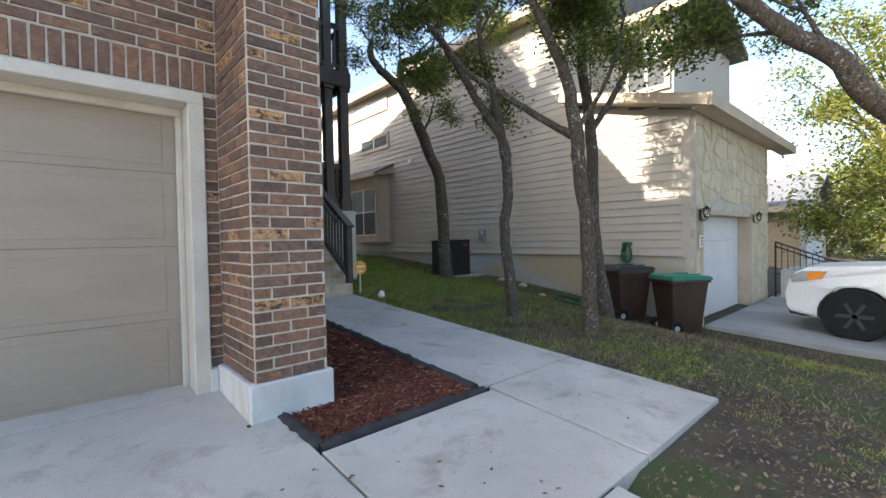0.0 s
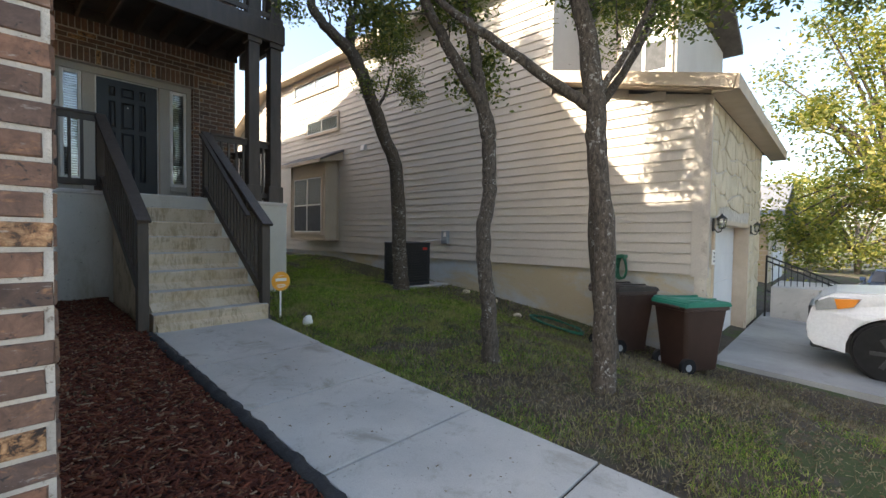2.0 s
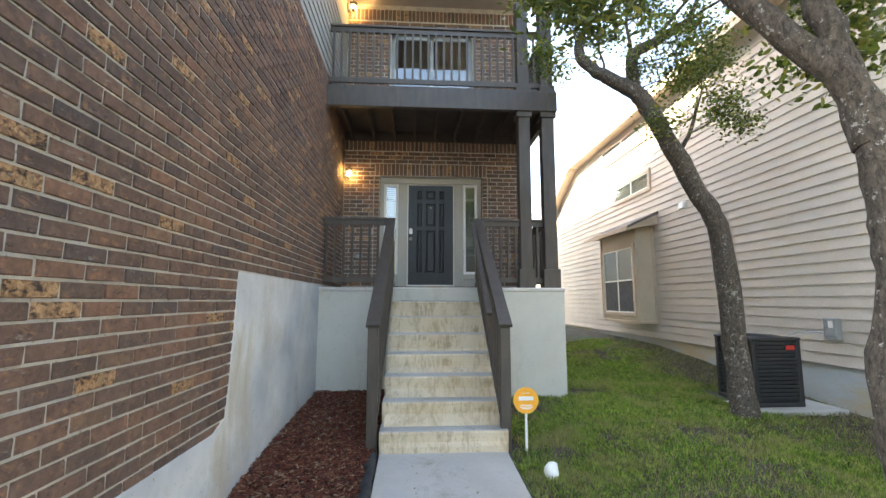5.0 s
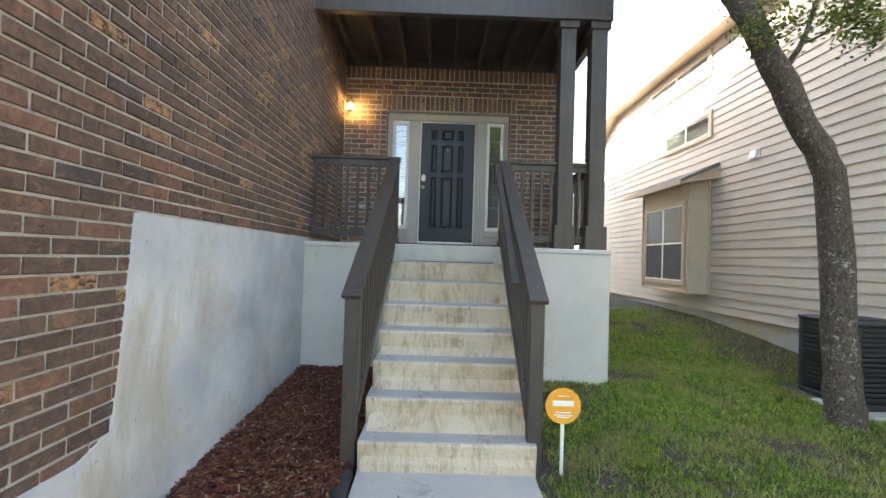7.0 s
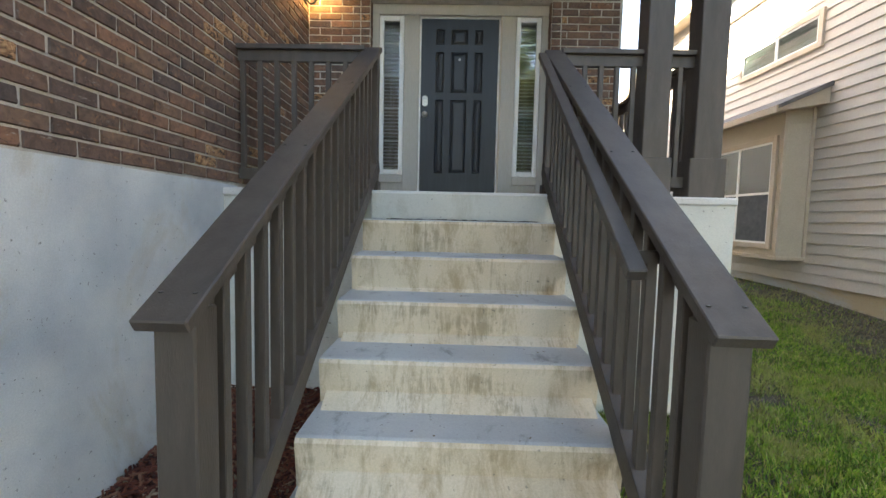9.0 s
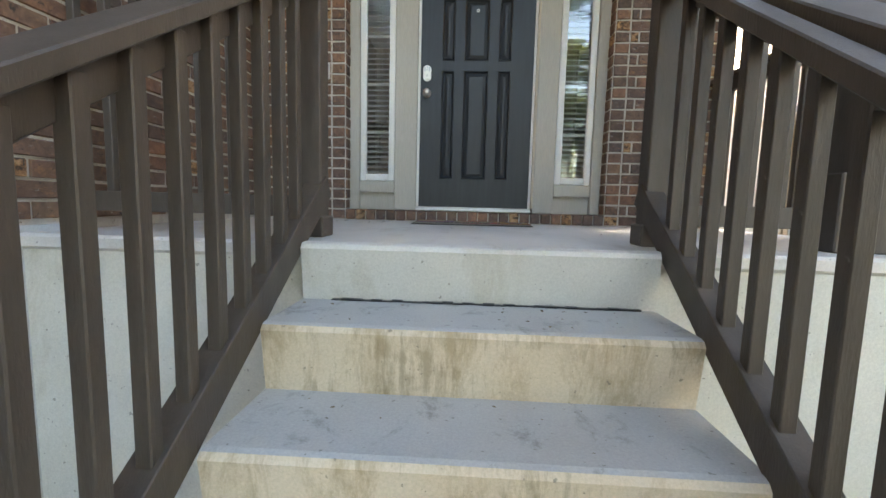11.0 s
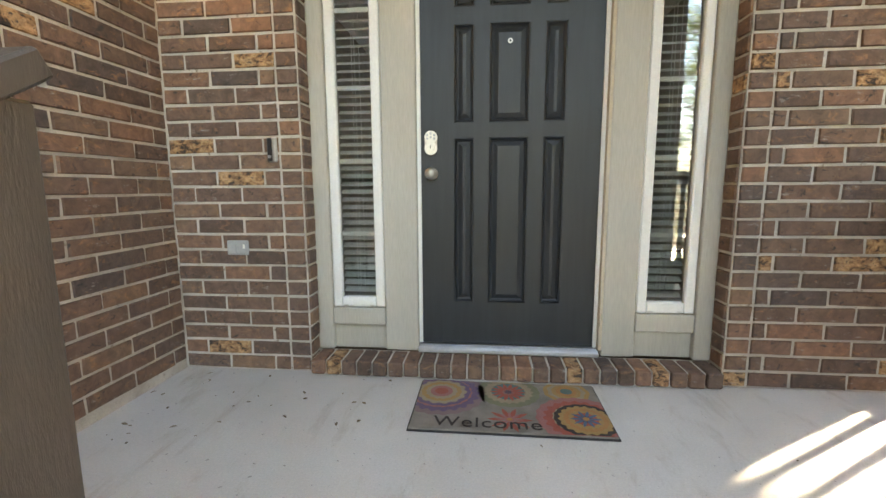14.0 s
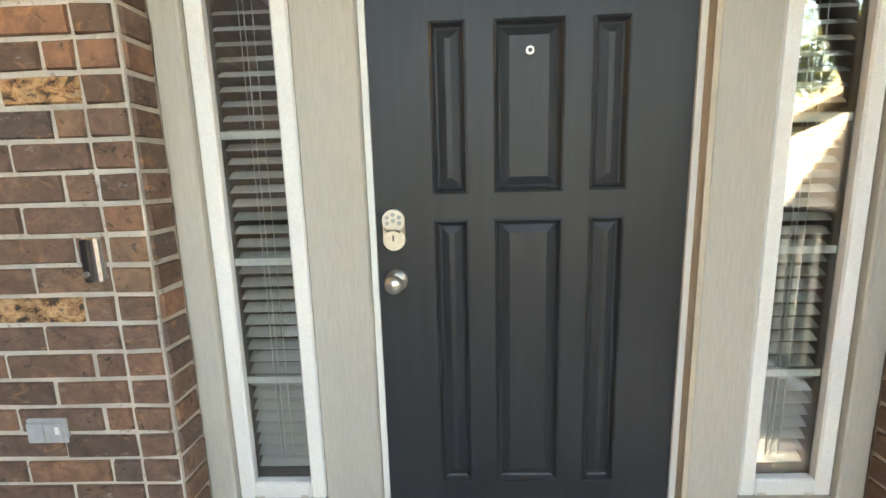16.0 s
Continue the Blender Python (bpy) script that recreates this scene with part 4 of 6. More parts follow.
def rosette(cx, cy, r, inks, petals, depth):
    """Rings and petals one above the other, cut at the mat's edge."""
    for k, ink in enumerate(inks):
        rad, z = r * (1 - k / len(inks) * 0.92), depth + 0.0005 * k
        bm = bmesh.new()
        n = petals * 6
        vs = []
        for i in range(n):
            a = 2 * math.pi * i / n
            q = rad * (1 + (0.05 if k % 2 else 0.02) * math.cos(petals * a))
            x, y = cx + q * math.cos(a), cy + q * math.sin(a)
            vs.append(bm.verts.new((max(MX0 + 0.008, min(MX1 - 0.008, x)), max(MY0 + 0.01, min(MY1 - 0.006, y)), z)))
        bmesh.ops.remove_doubles(bm, verts=vs, dist=0.0004)
        f = bm.faces.new([v for v in bm.verts])
        bmesh.ops.extrude_face_region(bm, geom=[f])
        bm.faces.ensure_lookup_table()
        bmesh.ops.translate(bm, verts=list(f.verts), vec=(0, 0, -0.0004))
        bmesh.ops.recalc_face_normals(bm, faces=bm.faces)
        part("rosette_ring", bm, MAT_INK[ink], pile)


def flower(cx, cy, r, ink, heart, petals, depth):
    """Separate pointed petals round a small heart."""
    for i in range(petals):
        a = 2 * math.pi * i / petals
        bm = bmesh.new()
        q = []
        for u, v in ((0.16, 0.0), (0.45, 0.11), (0.72, 0.10), (1.0, 0.0), (0.72, -0.10), (0.45, -0.11)):
            x, y = cx + r * (u * math.cos(a) - v * math.sin(a)), cy + r * (u * math.sin(a) + v * math.cos(a))
            q.append((max(MX0 + 0.008, min(MX1 - 0.008, x)), max(MY0 + 0.01, min(MY1 - 0.006, y))))
        prism(bm, q, 'z', depth, depth + 0.0004 + 0.00004 * (i % 3))
        part("petal", bm, MAT_INK[ink], pile)
    rosette(cx, cy, r * 0.2, (heart,), 8, depth + 0.0009)


rosette(-0.315, -0.375, 0.205, ("mauve", "violet", "rose", "mauve", "violet", "rose"), 22, MZ + 0.0004)
rosette(-0.315, -0.375, 0.135, ("violet", "sand", "ochre", "sand", "rose", "red"), 14, MZ + 0.0036)
rosette(-0.005, -0.345, 0.145, ("moss", "sand", "teal", "slate"), 20, MZ + 0.0004)
flower(-0.005, -0.355, 0.085, "red", "purple", 14, MZ + 0.0026)
rosette(0.265, -0.325, 0.105, ("ochre", "sand", "ochre", "orange", "teal"), 9, MZ + 0.0004)
rosette(0.285, -0.572, 0.185, ("rose", "red", "sand", "blue", "slate"), 20, MZ + 0.0028)
rosette(0.300, -0.578, 0.128, ("ink", "ochre", "orange", "ochre", "red", "purple"), 18, MZ + 0.0056)
flower(0.300, -0.578, 0.066, "blue", "orange", 10, MZ + 0.0088)
flower(-0.01, -0.595, 0.095, "red", "rose", 10, MZ + 0.0004)
flower(-0.01, -0.595, 0.060, "rose", "orange", 8, MZ + 0.0016)
txt = bpy.data.curves.new("welcome_text", 'FONT')
txt.body, txt.size, txt.extrude = "Welcome", 0.105, 0.0006
txt.space_character = 1.08
tob = new("welcome_text_source", txt)
tme = bpy.data.meshes.new_from_object(tob)
bpy.data.objects.remove(tob)
tme.materials.append(MAT_INK["ink"])
lettering = new("lettering", tme)
lettering.parent, lettering.location = pile, (-0.325, -0.668, MZ + 0.0042)

# ---- the next house ----
WX, FY, BZ = 5.75, -8.15, -1.10
nh = thing("house", "beige lap-sided house with stone garage front", "house")
side_wall = part("wall", prism(bmesh.new(), [(-8.05, -1.1), (10.6, -1.1), (10.6, 3.0), (6.7, 4.85), (-5.4, 4.85), (-5.4, 2.25), (-8.05, 1.68)], 'x', WX + 0.03, WX + 0.25), siding, nh)
part("foundation", bx(WX + 0.04, WX + 0.28, FY + 0.1, 10.6, -3.2, BZ), found_mat, nh)
for k in range(36):
    z = BZ - 0.02 + 0.166 * k
    ya = -8.0 if z < 1.55 else (-8.0 + (z - 1.55) * 3.6 if z < 2.2 else -5.4)
    yb = 10.6 if z < 2.9 else 10.6 - (z - 2.85) / 1.85 * 3.9
    if z > 4.75:
        break
    part("lap_board", prism(bmesh.new(), [(WX + 0.03, z), (WX - 0.006, z), (WX - 0.009, z + 0.003), (WX + 0.012, z + 0.172), (WX + 0.03, z + 0.172)], 'y', ya, yb), siding, side_wall)
part("corner_board", bx(WX - 0.018, WX + 0.03, FY + 0.01, -8.0 + 0.1, BZ - 0.05, 1.66), siding, nh)
part("far_gable_wall", bx(WX + 0.25, 12.0, 10.4, 10.6, -1.1, 3.0), siding, nh)
part("front_upper_wall", bx(WX + 0.25, 12.0, -5.4, -5.2, 2.0, 4.85), siding, nh)
# ridge hidden behind the eave, raised so its shade covers the far house
roof = part("roof", prism(bmesh.new(), [(5.42, 4.74), (5.42, 4.9), (11.0, 7.9), (12.6, 7.0), (12.6, 4.75)], 'y', -5.75, 6.8), shingle, nh)
part("eave_fascia", bx(5.36, 5.42, -5.78, 6.85, 4.70, 4.92), tan_trim, roof)
part("soffit", bx(5.42, WX + 0.05, -5.7, 6.8, 4.735, 4.76), tan_trim, roof)
part("rake", beam(bmesh.new(), (5.6, 6.75, 4.83), (5.6, 10.9, 2.86), 0.42, 0.16), tan_trim, roof)
low = part("garage_roof", prism(bmesh.new(), [(-8.45, 1.66), (-8.45, 1.80), (-5.3, 2.60), (-5.3, 2.46)], 'x', 5.48, 12.9), shingle, nh)
part("front_fascia", bx(5.46, 12.92, -8.50, -8.44, 1.60, 1.82), tan_trim, low)
part("front_soffit", bx(5.5, 12.9, -8.45, FY, 1.60, 1.64), tan_trim, low)
part("rake_board", beam(bmesh.new(), (5.46, -8.45, 1.71), (5.46, -5.4, 2.50), 0.05, 0.2), tan_trim, low)
part("rake_soffit", prism(bmesh.new(), [(-8.4, 1.60), (-8.4, 1.63), (-5.4, 2.42), (-5.4, 2.39)], 'x', 5.48, WX + 0.03), tan_trim, low)
dormer = part("dormer", bx(7.3, 11.5, -7.2, -5.2, 1.9, 4.35), siding, nh)
for k in range(14):
    z = 2.05 + 0.166 * k
    part("lap_board", prism(bmesh.new(), [(7.3, z), (7.284, z), (7.292, z + 0.172), (7.3, z + 0.172)], 'y', -7.2, -5.4), siding, dormer)
part("dormer_roof", prism(bmesh.new(), [(7.0, 4.3), (7.0, 4.45), (9.4, 5.5), (11.8, 4.45), (11.8, 4.3), (9.4, 5.35)], 'y', -7.6, -5.0), shingle, dormer)
part("dormer_fascia", bx(6.94, 7.0, -7.62, -5.3, 4.26, 4.47), tan_trim, dormer)


def side_window(y0, y1, z0, z1, x, name="window", cols=2, rows=1, trim=0.09, blind=True):
    """A trimmed sash window on a wall that faces -x."""
    w = part(name, bx(x - 0.005, x + 0.05, y0, y1, z0, z1), room_wall if not blind else blind_mat, nh)
    for a, b, c, d in ((y0 - trim, y0, z0 - trim, z1 + trim), (y1, y1 + trim, z0 - trim, z1 + trim), (y0, y1, z0 - trim, z0), (y0, y1, z1, z1 + trim)):
        part("trim_board", bx(x - 0.045, x + 0.0, a, b, c, d, 0.004), tan_trim, w)
    for i in range(cols):
        a, b = y0 + (y1 - y0) * i / cols, y0 + (y1 - y0) * (i + 1) / cols
        bm = bmesh.new()
        f = 0.03
        for p in ((a, a + f, z0, z1), (b - f, b, z0, z1), (a + f, b - f, z0, z0 + f), (a + f, b - f, z1 - f, z1)):
            box(bm, x - 0.03, x - 0.008, *p)
        for r in range(1, rows):
            z = z0 + (z1 - z0) * r / rows
            box(bm, x - 0.03, x - 0.008, a + f, b - f, z - 0.02, z + 0.02)
        part("sash", bm, white_paint, w)
        if rows == 2:
            part("insect_screen", bx(x - 0.026, x - 0.022, a + f, b - f, z0 + f, (z0 + z1) / 2 - 0.02), screen_mat, w)
        part("pane", bx(x - 0.018, x - 0.014, a + f, b - f, z0 + f, z1 - f), dark_glass, w)
    return w


side_window(1.95, 3.75, 2.74, 3.16, WX)
side_window(2.0, 4.6, 4.12, 4.55, WX)
side_window(-7.05, -6.15, 2.75, 3.95, 7.27, cols=2, rows=2, blind=False)
bay = part("bay", bx(5.30, WX + 0.03, 1.92, 3.95, -0.72, 1.72), bay_paint, nh)
part("bay_floor", bx(5.27, WX + 0.0, 1.89, 3.98, -0.76, -0.70, 0.004), tan_trim, bay)
for a, b in ((1.885, 1.925), (3.945, 3.985)):
    part("bay_corner_board", bx(5.262, 5.31, a, b, -0.70, 1.72), tan_trim, bay)
part("bay_corner_board", bx(WX - 0.05, WX - 0.0, 1.885, 1.925, -0.70, 1.95), tan_trim, bay)
for k in range(14):
    z = -0.70 + 0.166 * k
    part("lap_board", prism(bmesh.new(), [(1.92, z), (1.906, z), (1.914, z + 0.17), (1.92, z + 0.17)], 'x', 5.31, WX - 0.05), bay_paint, bay)
part("bay_roof", prism(bmesh.new(), [(4.92, 1.60), (4.92, 1.66), (WX + 0.02, 2.06), (WX + 0.02, 1.98)], 'y', 1.62, 4.30), shingle, bay)
part("bay_fascia", prism(bmesh.new(), [(4.90, 1.55), (4.90, 1.655), (4.925, 1.655), (4.925, 1.55)], 'y', 1.60, 4.32), tan_trim, bay)
part("bay_soffit", prism(bmesh.new(), [(4.92, 1.575), (4.92, 1.595), (WX, 1.975), (WX, 1.72)], 'y', 1.66, 4.26), tan_trim, bay)
side_window(2.12, 3.78, -0.50, 1.20, 5.30, cols=2, rows=2)
vent = thing("wall_vent", "small white vent hood on the siding", "vent")
part("hood", prism(bmesh.new(), [(WX - 0.09, 1.88), (WX - 0.06, 2.03), (WX, 2.03), (WX, 1.88)], 'y', 0.50, 0.68), white_paint, vent)
part("flange", bx(WX - 0.015, WX, 0.48, 0.70, 1.86, 2.05, 0.003), white_paint, vent)

# stone garage front: cells with shared jittered corners, each stone set back from the joint
part("stone_backing", bx(WX, 6.05, FY + 0.03, FY + 0.2, -2.6, 1.62), mortar, nh)
part("stone_backing", bx(9.5, 11.3, FY + 0.03, FY + 0.2, -2.6, 1.62), mortar, nh)
part("stone_backing", bx(6.05, 9.5, FY + 0.03, FY + 0.2, -0.27, 1.62), mortar, nh)
stone_wall = part("stone_facing", bx(WX - 0.02, WX + 0.0, FY + 0.03, FY + 0.12, -2.5, 1.60), mortar, nh)


def stones(parent, x0, x1, z0, z1, y, sx, sz, mat, seed, skip=None, jitter=0.42, name="stone"):
    rg = random.Random(seed)
    nx, nz = max(1, round((x1 - x0) / sx)), max(1, round((z1 - z0) / sz))
    G = [[(x0 + (x1 - x0) * (i + (rg.uniform(-jitter, jitter) if 0 < i < nx else 0) + (0.25 if j % 2 and 0 < i < nx else 0)) / nx, z0 + (z1 - z0) * (j + (rg.uniform(-jitter, jitter) if 0 < j < nz else 0)) / nz) for j in range(nz + 1)] for i in range(nx + 1)]
    for i in range(nx):
        for j in range(nz):
            q = [G[i][j], G[i + 1][j], G[i + 1][j + 1], G[i][j + 1]]
            cx, cz = sum(p[0] for p in q) / 4, sum(p[1] for p in q) / 4
            if skip and skip(cx, cz):
                continue
            bm = bmesh.new()
            ring = []
            for k in range(4):
                a, b = q[k], q[(k + 1) % 4]
                for s in (0.12, 0.5, 0.88):
                    ring.append((a[0] + (b[0] - a[0]) * s, a[1] + (b[1] - a[1]) * s))
            d = rg.uniform(0.012, 0.03)
            lo = [bm.verts.new((cx + (p[0] - cx) * 0.93, y, cz + (p[1] - cz) * 0.93)) for p in ring]
            hi = [bm.verts.new((cx + (p[0] - cx) * 0.86, y - d, cz + (p[1] - cz) * 0.86)) for p in ring]
            bm.faces.new(hi)
            for k in range(len(ring)):
                bm.faces.new((lo[k], lo[(k + 1) % len(ring)], hi[(k + 1) % len(ring)], hi[k]))
            bmesh.ops.recalc_face_normals(bm, faces=bm.faces)
            part(name, bm, mat, parent)


stones(stone_wall, WX, 11.3, -2.5, 1.60, FY + 0.03, 0.36, 0.33, limestone, 5, lambda x, z: 5.98 < x < 9.56 and z < -0.2)
ng = part("garage_door", bx(6.08, 9.47, FY + 0.28, FY + 0.34, -2.5, -0.30), far_garage, nh)
for r in range(4):
    part("garage_panel", bx(6.09, 9.46, FY + 0.265, FY + 0.28, -2.46 + 0.54 * r, -1.935 + 0.54 * r, 0.005), far_garage, ng)
part("garage_jamb", bx(9.47, 9.55, FY - 0.01, FY + 0.34, -2.5, -0.22), tan_trim, nh)
part("garage_jamb", bx(6.0, 6.08, FY - 0.01, FY + 0.34, -2.5, -0.22), tan_trim, nh)
part("garage_head", bx(6.0, 9.55, FY - 0.01, FY + 0.34, -0.30, -0.22), tan_trim, nh)
wall_lantern((5.90, FY - 0.0, -0.32), -90, False)
wall_lantern((9.75, FY - 0.0, -0.32), -90, False)
num = thing("house_number", "white house number plate on the stone", "number plate")
part("plate", bx(5.82, 5.95, FY - 0.035, FY - 0.015, -0.95, -0.72, 0.003), print_white, num)
for k in range(3):
    part("numeral_bar", bx(5.85, 5.92, FY - 0.038, FY - 0.034, -0.91 + 0.06 * k, -0.875 + 0.06 * k), black_plastic, num)

# black iron stair rail of the next house
rail = thing("iron_railing", "black iron stair railing beside the stone wall", "railing")
ra, rb = Vector((11.35, -8.3, -0.95)), Vector((12.9, -9.9, -1.75))
for dz in (0, -0.12, -0.85):
    part("rail_bar", beam(bmesh.new(), ra + Vector((0, 0, dz)), rb + Vector((0, 0, dz)), 0.035, 0.035), iron, rail)
for i in range(15):
    p = ra.lerp(rb, i / 14)
    w = 0.04 if i in (0, 14) else 0.018
    part("picket", bx(p.x - w / 2, p.x + w / 2, p.y - w / 2, p.y + w / 2, p.z - (1.5 if i in (0, 14) else 0.86), p.z), iron, rail)
nst = thing("stairs", "grey concrete steps beside the stone wall", "stairs", kind="structure")
for k in range(5):
    part("step", bx(11.4 + 0.3 * k, 13.6, -9.6, -8.4, -2.8, -1.7 - 0.17 * k, 0.01), walk_mat, nst)

# ---- the far house ----
fh = thing("house", "far stone house with grey shingle roof", "house")
fw = part("wall", bx(20.8, 28, -7.4, 4, -3.6, 0.45), mortar, fh)
part("gable_wall", prism(bmesh.new(), [(20.8, 0.45), (28, 0.45), (24.4, 1.9)], 'y', -7.4, -7.2), limestone, fh)
part("roof", prism(bmesh.new(), [(20.3, 0.30), (20.3, 0.45), (24.4, 2.15), (28.5, 0.45), (28.5, 0.30), (24.4, 1.97)], 'y', -7.9, 4.2), grey_shingle, fh)
part("eave_fascia", bx(20.25, 20.31, -7.9, 4.2, 0.22, 0.46), tan_trim, fh)
rg = random.Random(3)
z = -3.4
while z < 0.35:
    h, y = rg.uniform(0.16, 0.34), -7.4
    while y < 3.8:
        w = rg.uniform(0.35, 0.9)
        part("stone", bx(20.76 - rg.uniform(0, 0.025), 20.8, y + 0.015, min(y + w, 4) - 0.015, z + 0.012, z + h - 0.012), ledge_stone, fw)
        y += w
    z += h
stones(fw, 20.85, 27.9, -3.2, 0.4, -7.4, 0.6, 0.42, limestone, 9, lambda x, z: 21.8 < x < 26.4 and z < -1.1)
part("garage_door", bx(21.9, 26.3, -7.46, -7.38, -3.4, -1.1), far_garage, fh)
wall_lantern((21.4, -7.42, -0.9), -90, False)

# ---- things between the houses ----
def wheelie_bin(at, turn, lid_mat, label):
    b = thing("wheelie_bin", label, "trash bin", "wheelie bins", at=at, turn=turn)
    bm = bmesh.new()
    def ring(w, d, z, r=0.05):
        out = []
        for sx, sy in ((-1, -1), (1, -1), (1, 1), (-1, 1)):
            for k in range(3):
                a = math.atan2(sy, sx) + (k - 1) * 0.5
                out.append(bm.verts.new((sx * (w / 2 - r) + r * math.cos(a) * 1.2, sy * (d / 2 - r) + r * math.sin(a) * 1.2, z)))
        return out
    R0 = [ring(0.46, 0.56, 0.06), ring(0.50, 0.60, 0.35), ring(0.60, 0.72, 0.92), ring(0.66, 0.78, 0.93), ring(0.66, 0.78, 0.98)]
    for a, c in zip(R0, R0[1:]):
        for k in range(12):
            bm.faces.new((a[k], a[(k + 1) % 12], c[(k + 1) % 12], c[k]))
    bm.faces.new(R0[0][::-1]), bm.faces.new(R0[-1])
    bmesh.ops.recalc_face_normals(bm, faces=bm.faces)
    part("bin_body", bm, bin_brown, b)
    bm = bmesh.new()
    prism(bm, [(-0.42, 0.975), (-0.42, 1.0), (-0.36, 1.045), (0.30, 1.075), (0.38, 1.04), (0.40, 0.975)], 'x', -0.345, 0.345)
    bmesh.ops.bevel(bm, geom=list(bm.edges), offset=0.015, segments=2, affect='EDGES')
    lid = part("lid", bm, lid_mat, b)
    for x in (-0.16, 0.16):
        part("lid_rib", box(bmesh.new(), x - 0.02, x + 0.02, -0.30, 0.28, 1.055, 1.078, 0.006), lid_mat, lid)
    part("handle_bar", tube(bmesh.new(), [(-0.25, 0.44, 0.98), (0.25, 0.44, 0.98)], [0.017, 0.017], 8), bin_brown, b)
    for x in (-0.26, 0.26):
        w = part("wheel", disc(bmesh.new(), (x, 0.27, 0.125), 0.125, 0.055, 'x', 20), tyre_mat, b)
        part("hub", disc(bmesh.new(), (x, 0.27, 0.125), 0.05, 0.062, 'x', 12), grey_plastic, w)
    part("label_bar", bx(0.10, 0.20, -0.372, -0.366, 0.80, 0.835), print_white, b)
    part("label_bar", bx(0.12, 0.18, -0.360, -0.352, 0.75, 0.785), print_white, b)
    return b


wheelie_bin((5.05, -7.10, ground_z(5.05, -7.10) - 0.02), 62, bin_dark, "dark brown wheelie bin with black lid against the siding")
wheelie_bin((5.22, -8.02, ground_z(5.22, -8.02) - 0.01), 58, bin_green, "dark brown wheelie bin with green lid against the siding")

ac = thing("air_conditioner", "dark metal air conditioner unit on a concrete pad", "air conditioner")
ax0, ax1, ay0, ay1, az0, az1 = 4.47, 5.21, -2.66, -1.90, -1.68, -0.72
part("base_pan", bx(ax0, ax1, ay0, ay1, az0, az0 + 0.07, 0.01), ac_dark, ac)
part("coil", bx(ax0 + 0.04, ax1 - 0.04, ay0 + 0.04, ay1 - 0.04, az0 + 0.07, az1 - 0.04), black_plastic, ac)
for x in (ax0, ax1 - 0.07):
    for y in (ay0, ay1 - 0.07):
        part("corner_post", bx(x, x + 0.07, y, y + 0.07, az0 + 0.07, az1 - 0.04, 0.01), ac_dark, ac)
for k in range(15):
    z = az0 + 0.11 + 0.054 * k
    bm = bmesh.new()
    for a, b, c, d in ((ax0 + 0.07, ax1 - 0.07, ay0 + 0.006, ay0 + 0.03), (ax0 + 0.07, ax1 - 0.07, ay1 - 0.03, ay1 - 0.006), (ax0 + 0.006, ax0 + 0.03, ay0 + 0.07, ay1 - 0.07), (ax1 - 0.03, ax1 - 0.006, ay0 + 0.07, ay1 - 0.07)):
        box(bm, a, b, c, d, z, z + 0.034)
    part("louvre", bm, ac_dark, ac)
part("top_panel", bx(ax0 - 0.01, ax1 + 0.01, ay0 - 0.01, ay1 + 0.01, az1 - 0.04, az1, 0.012), ac_dark, ac)
bm = bmesh.new()
for k in range(1, 8):
    tube(bm, [(4.84 + 0.042 * k * math.cos(a), -2.28 + 0.042 * k * math.sin(a), az1 + 0.012) for a in [i * math.pi / 12 for i in range(25)]], [0.004] * 25, 4)
part("fan_grille", bm, ac_dark, ac)
part("badge", bx(4.98, 5.11, ay0 - 0.004, ay0 + 0.006, az1 - 0.17, az1 - 0.11), red_badge, ac, "red maker's badge")
pad = tagged(part("equipment_pad", bx(4.32, 5.66, -2.85, -1.75, -1.90, az0, 0.015), walk_mat), "rough concrete pad under the air conditioner", "concrete pad")
db = thing("disconnect_box", "grey electric disconnect box on the siding", "electric box")
part("box_body", bx(WX - 0.09, WX - 0.005, -2.78, -2.58, -0.75, -0.44, 0.006), grey_metal, db)
part("box_cover", bx(WX - 0.10, WX - 0.088, -2.77, -2.59, -0.70, -0.45, 0.004), grey_metal, db)
part("sticker", bx(WX - 0.103, WX - 0.099, -2.74, -2.67, -0.58, -0.48), print_white, db)
P, rr = smooth_path([(WX - 0.05, -2.55, -0.66), (WX - 0.1, -2.4, -0.66), (5.35, -2.3, -0.72), (5.22, -2.25, -0.92)], [0.013] * 4)
tagged(part("conduit", tube(bmesh.new(), P, rr, 8), grey_plastic), "grey flexible conduit from box to air conditioner", "conduit")

sign = thing("yard_sign", "round orange yard sign on a white stake in grass", "yard sign", at=(0.815, -4.22, 0.06))
part("stake", bx(-0.012, 0.012, 0.002, 0.014, near_z(-4) - 0.1, -1.20, 0.002), print_white, sign)
bm = bmesh.new()
disc(bm, (0, -0.003, -1.245), 0.127, 0.006, 'y', 40)
plate = part("plate", bm, orange, sign)
for w, z, h in ((0.07, -1.178, 0.006), (0.15, -1.245, 0.038), (0.11, -1.295, 0.008), (0.13, -1.312, 0.006), (0.09, -1.328, 0.008)):
    part("print_bar", bx(-w / 2, w / 2, -0.0085, -0.0058, z, z + h), print_white, plate)
bm = ball(bmesh.new(), (0, 0, 0), 0.065, (1.0, 0.8, 1.15), 12)
for v in bm.verts:
    v.co *= 1 + 0.25 * noise.noise(v.co * 22)
stone = tagged(part("stone", bm, print_white), "small white stone ornament at the walk's edge", "stone")
stone.location = (0.88, -4.80, near_z(-4.8) + 0.06)

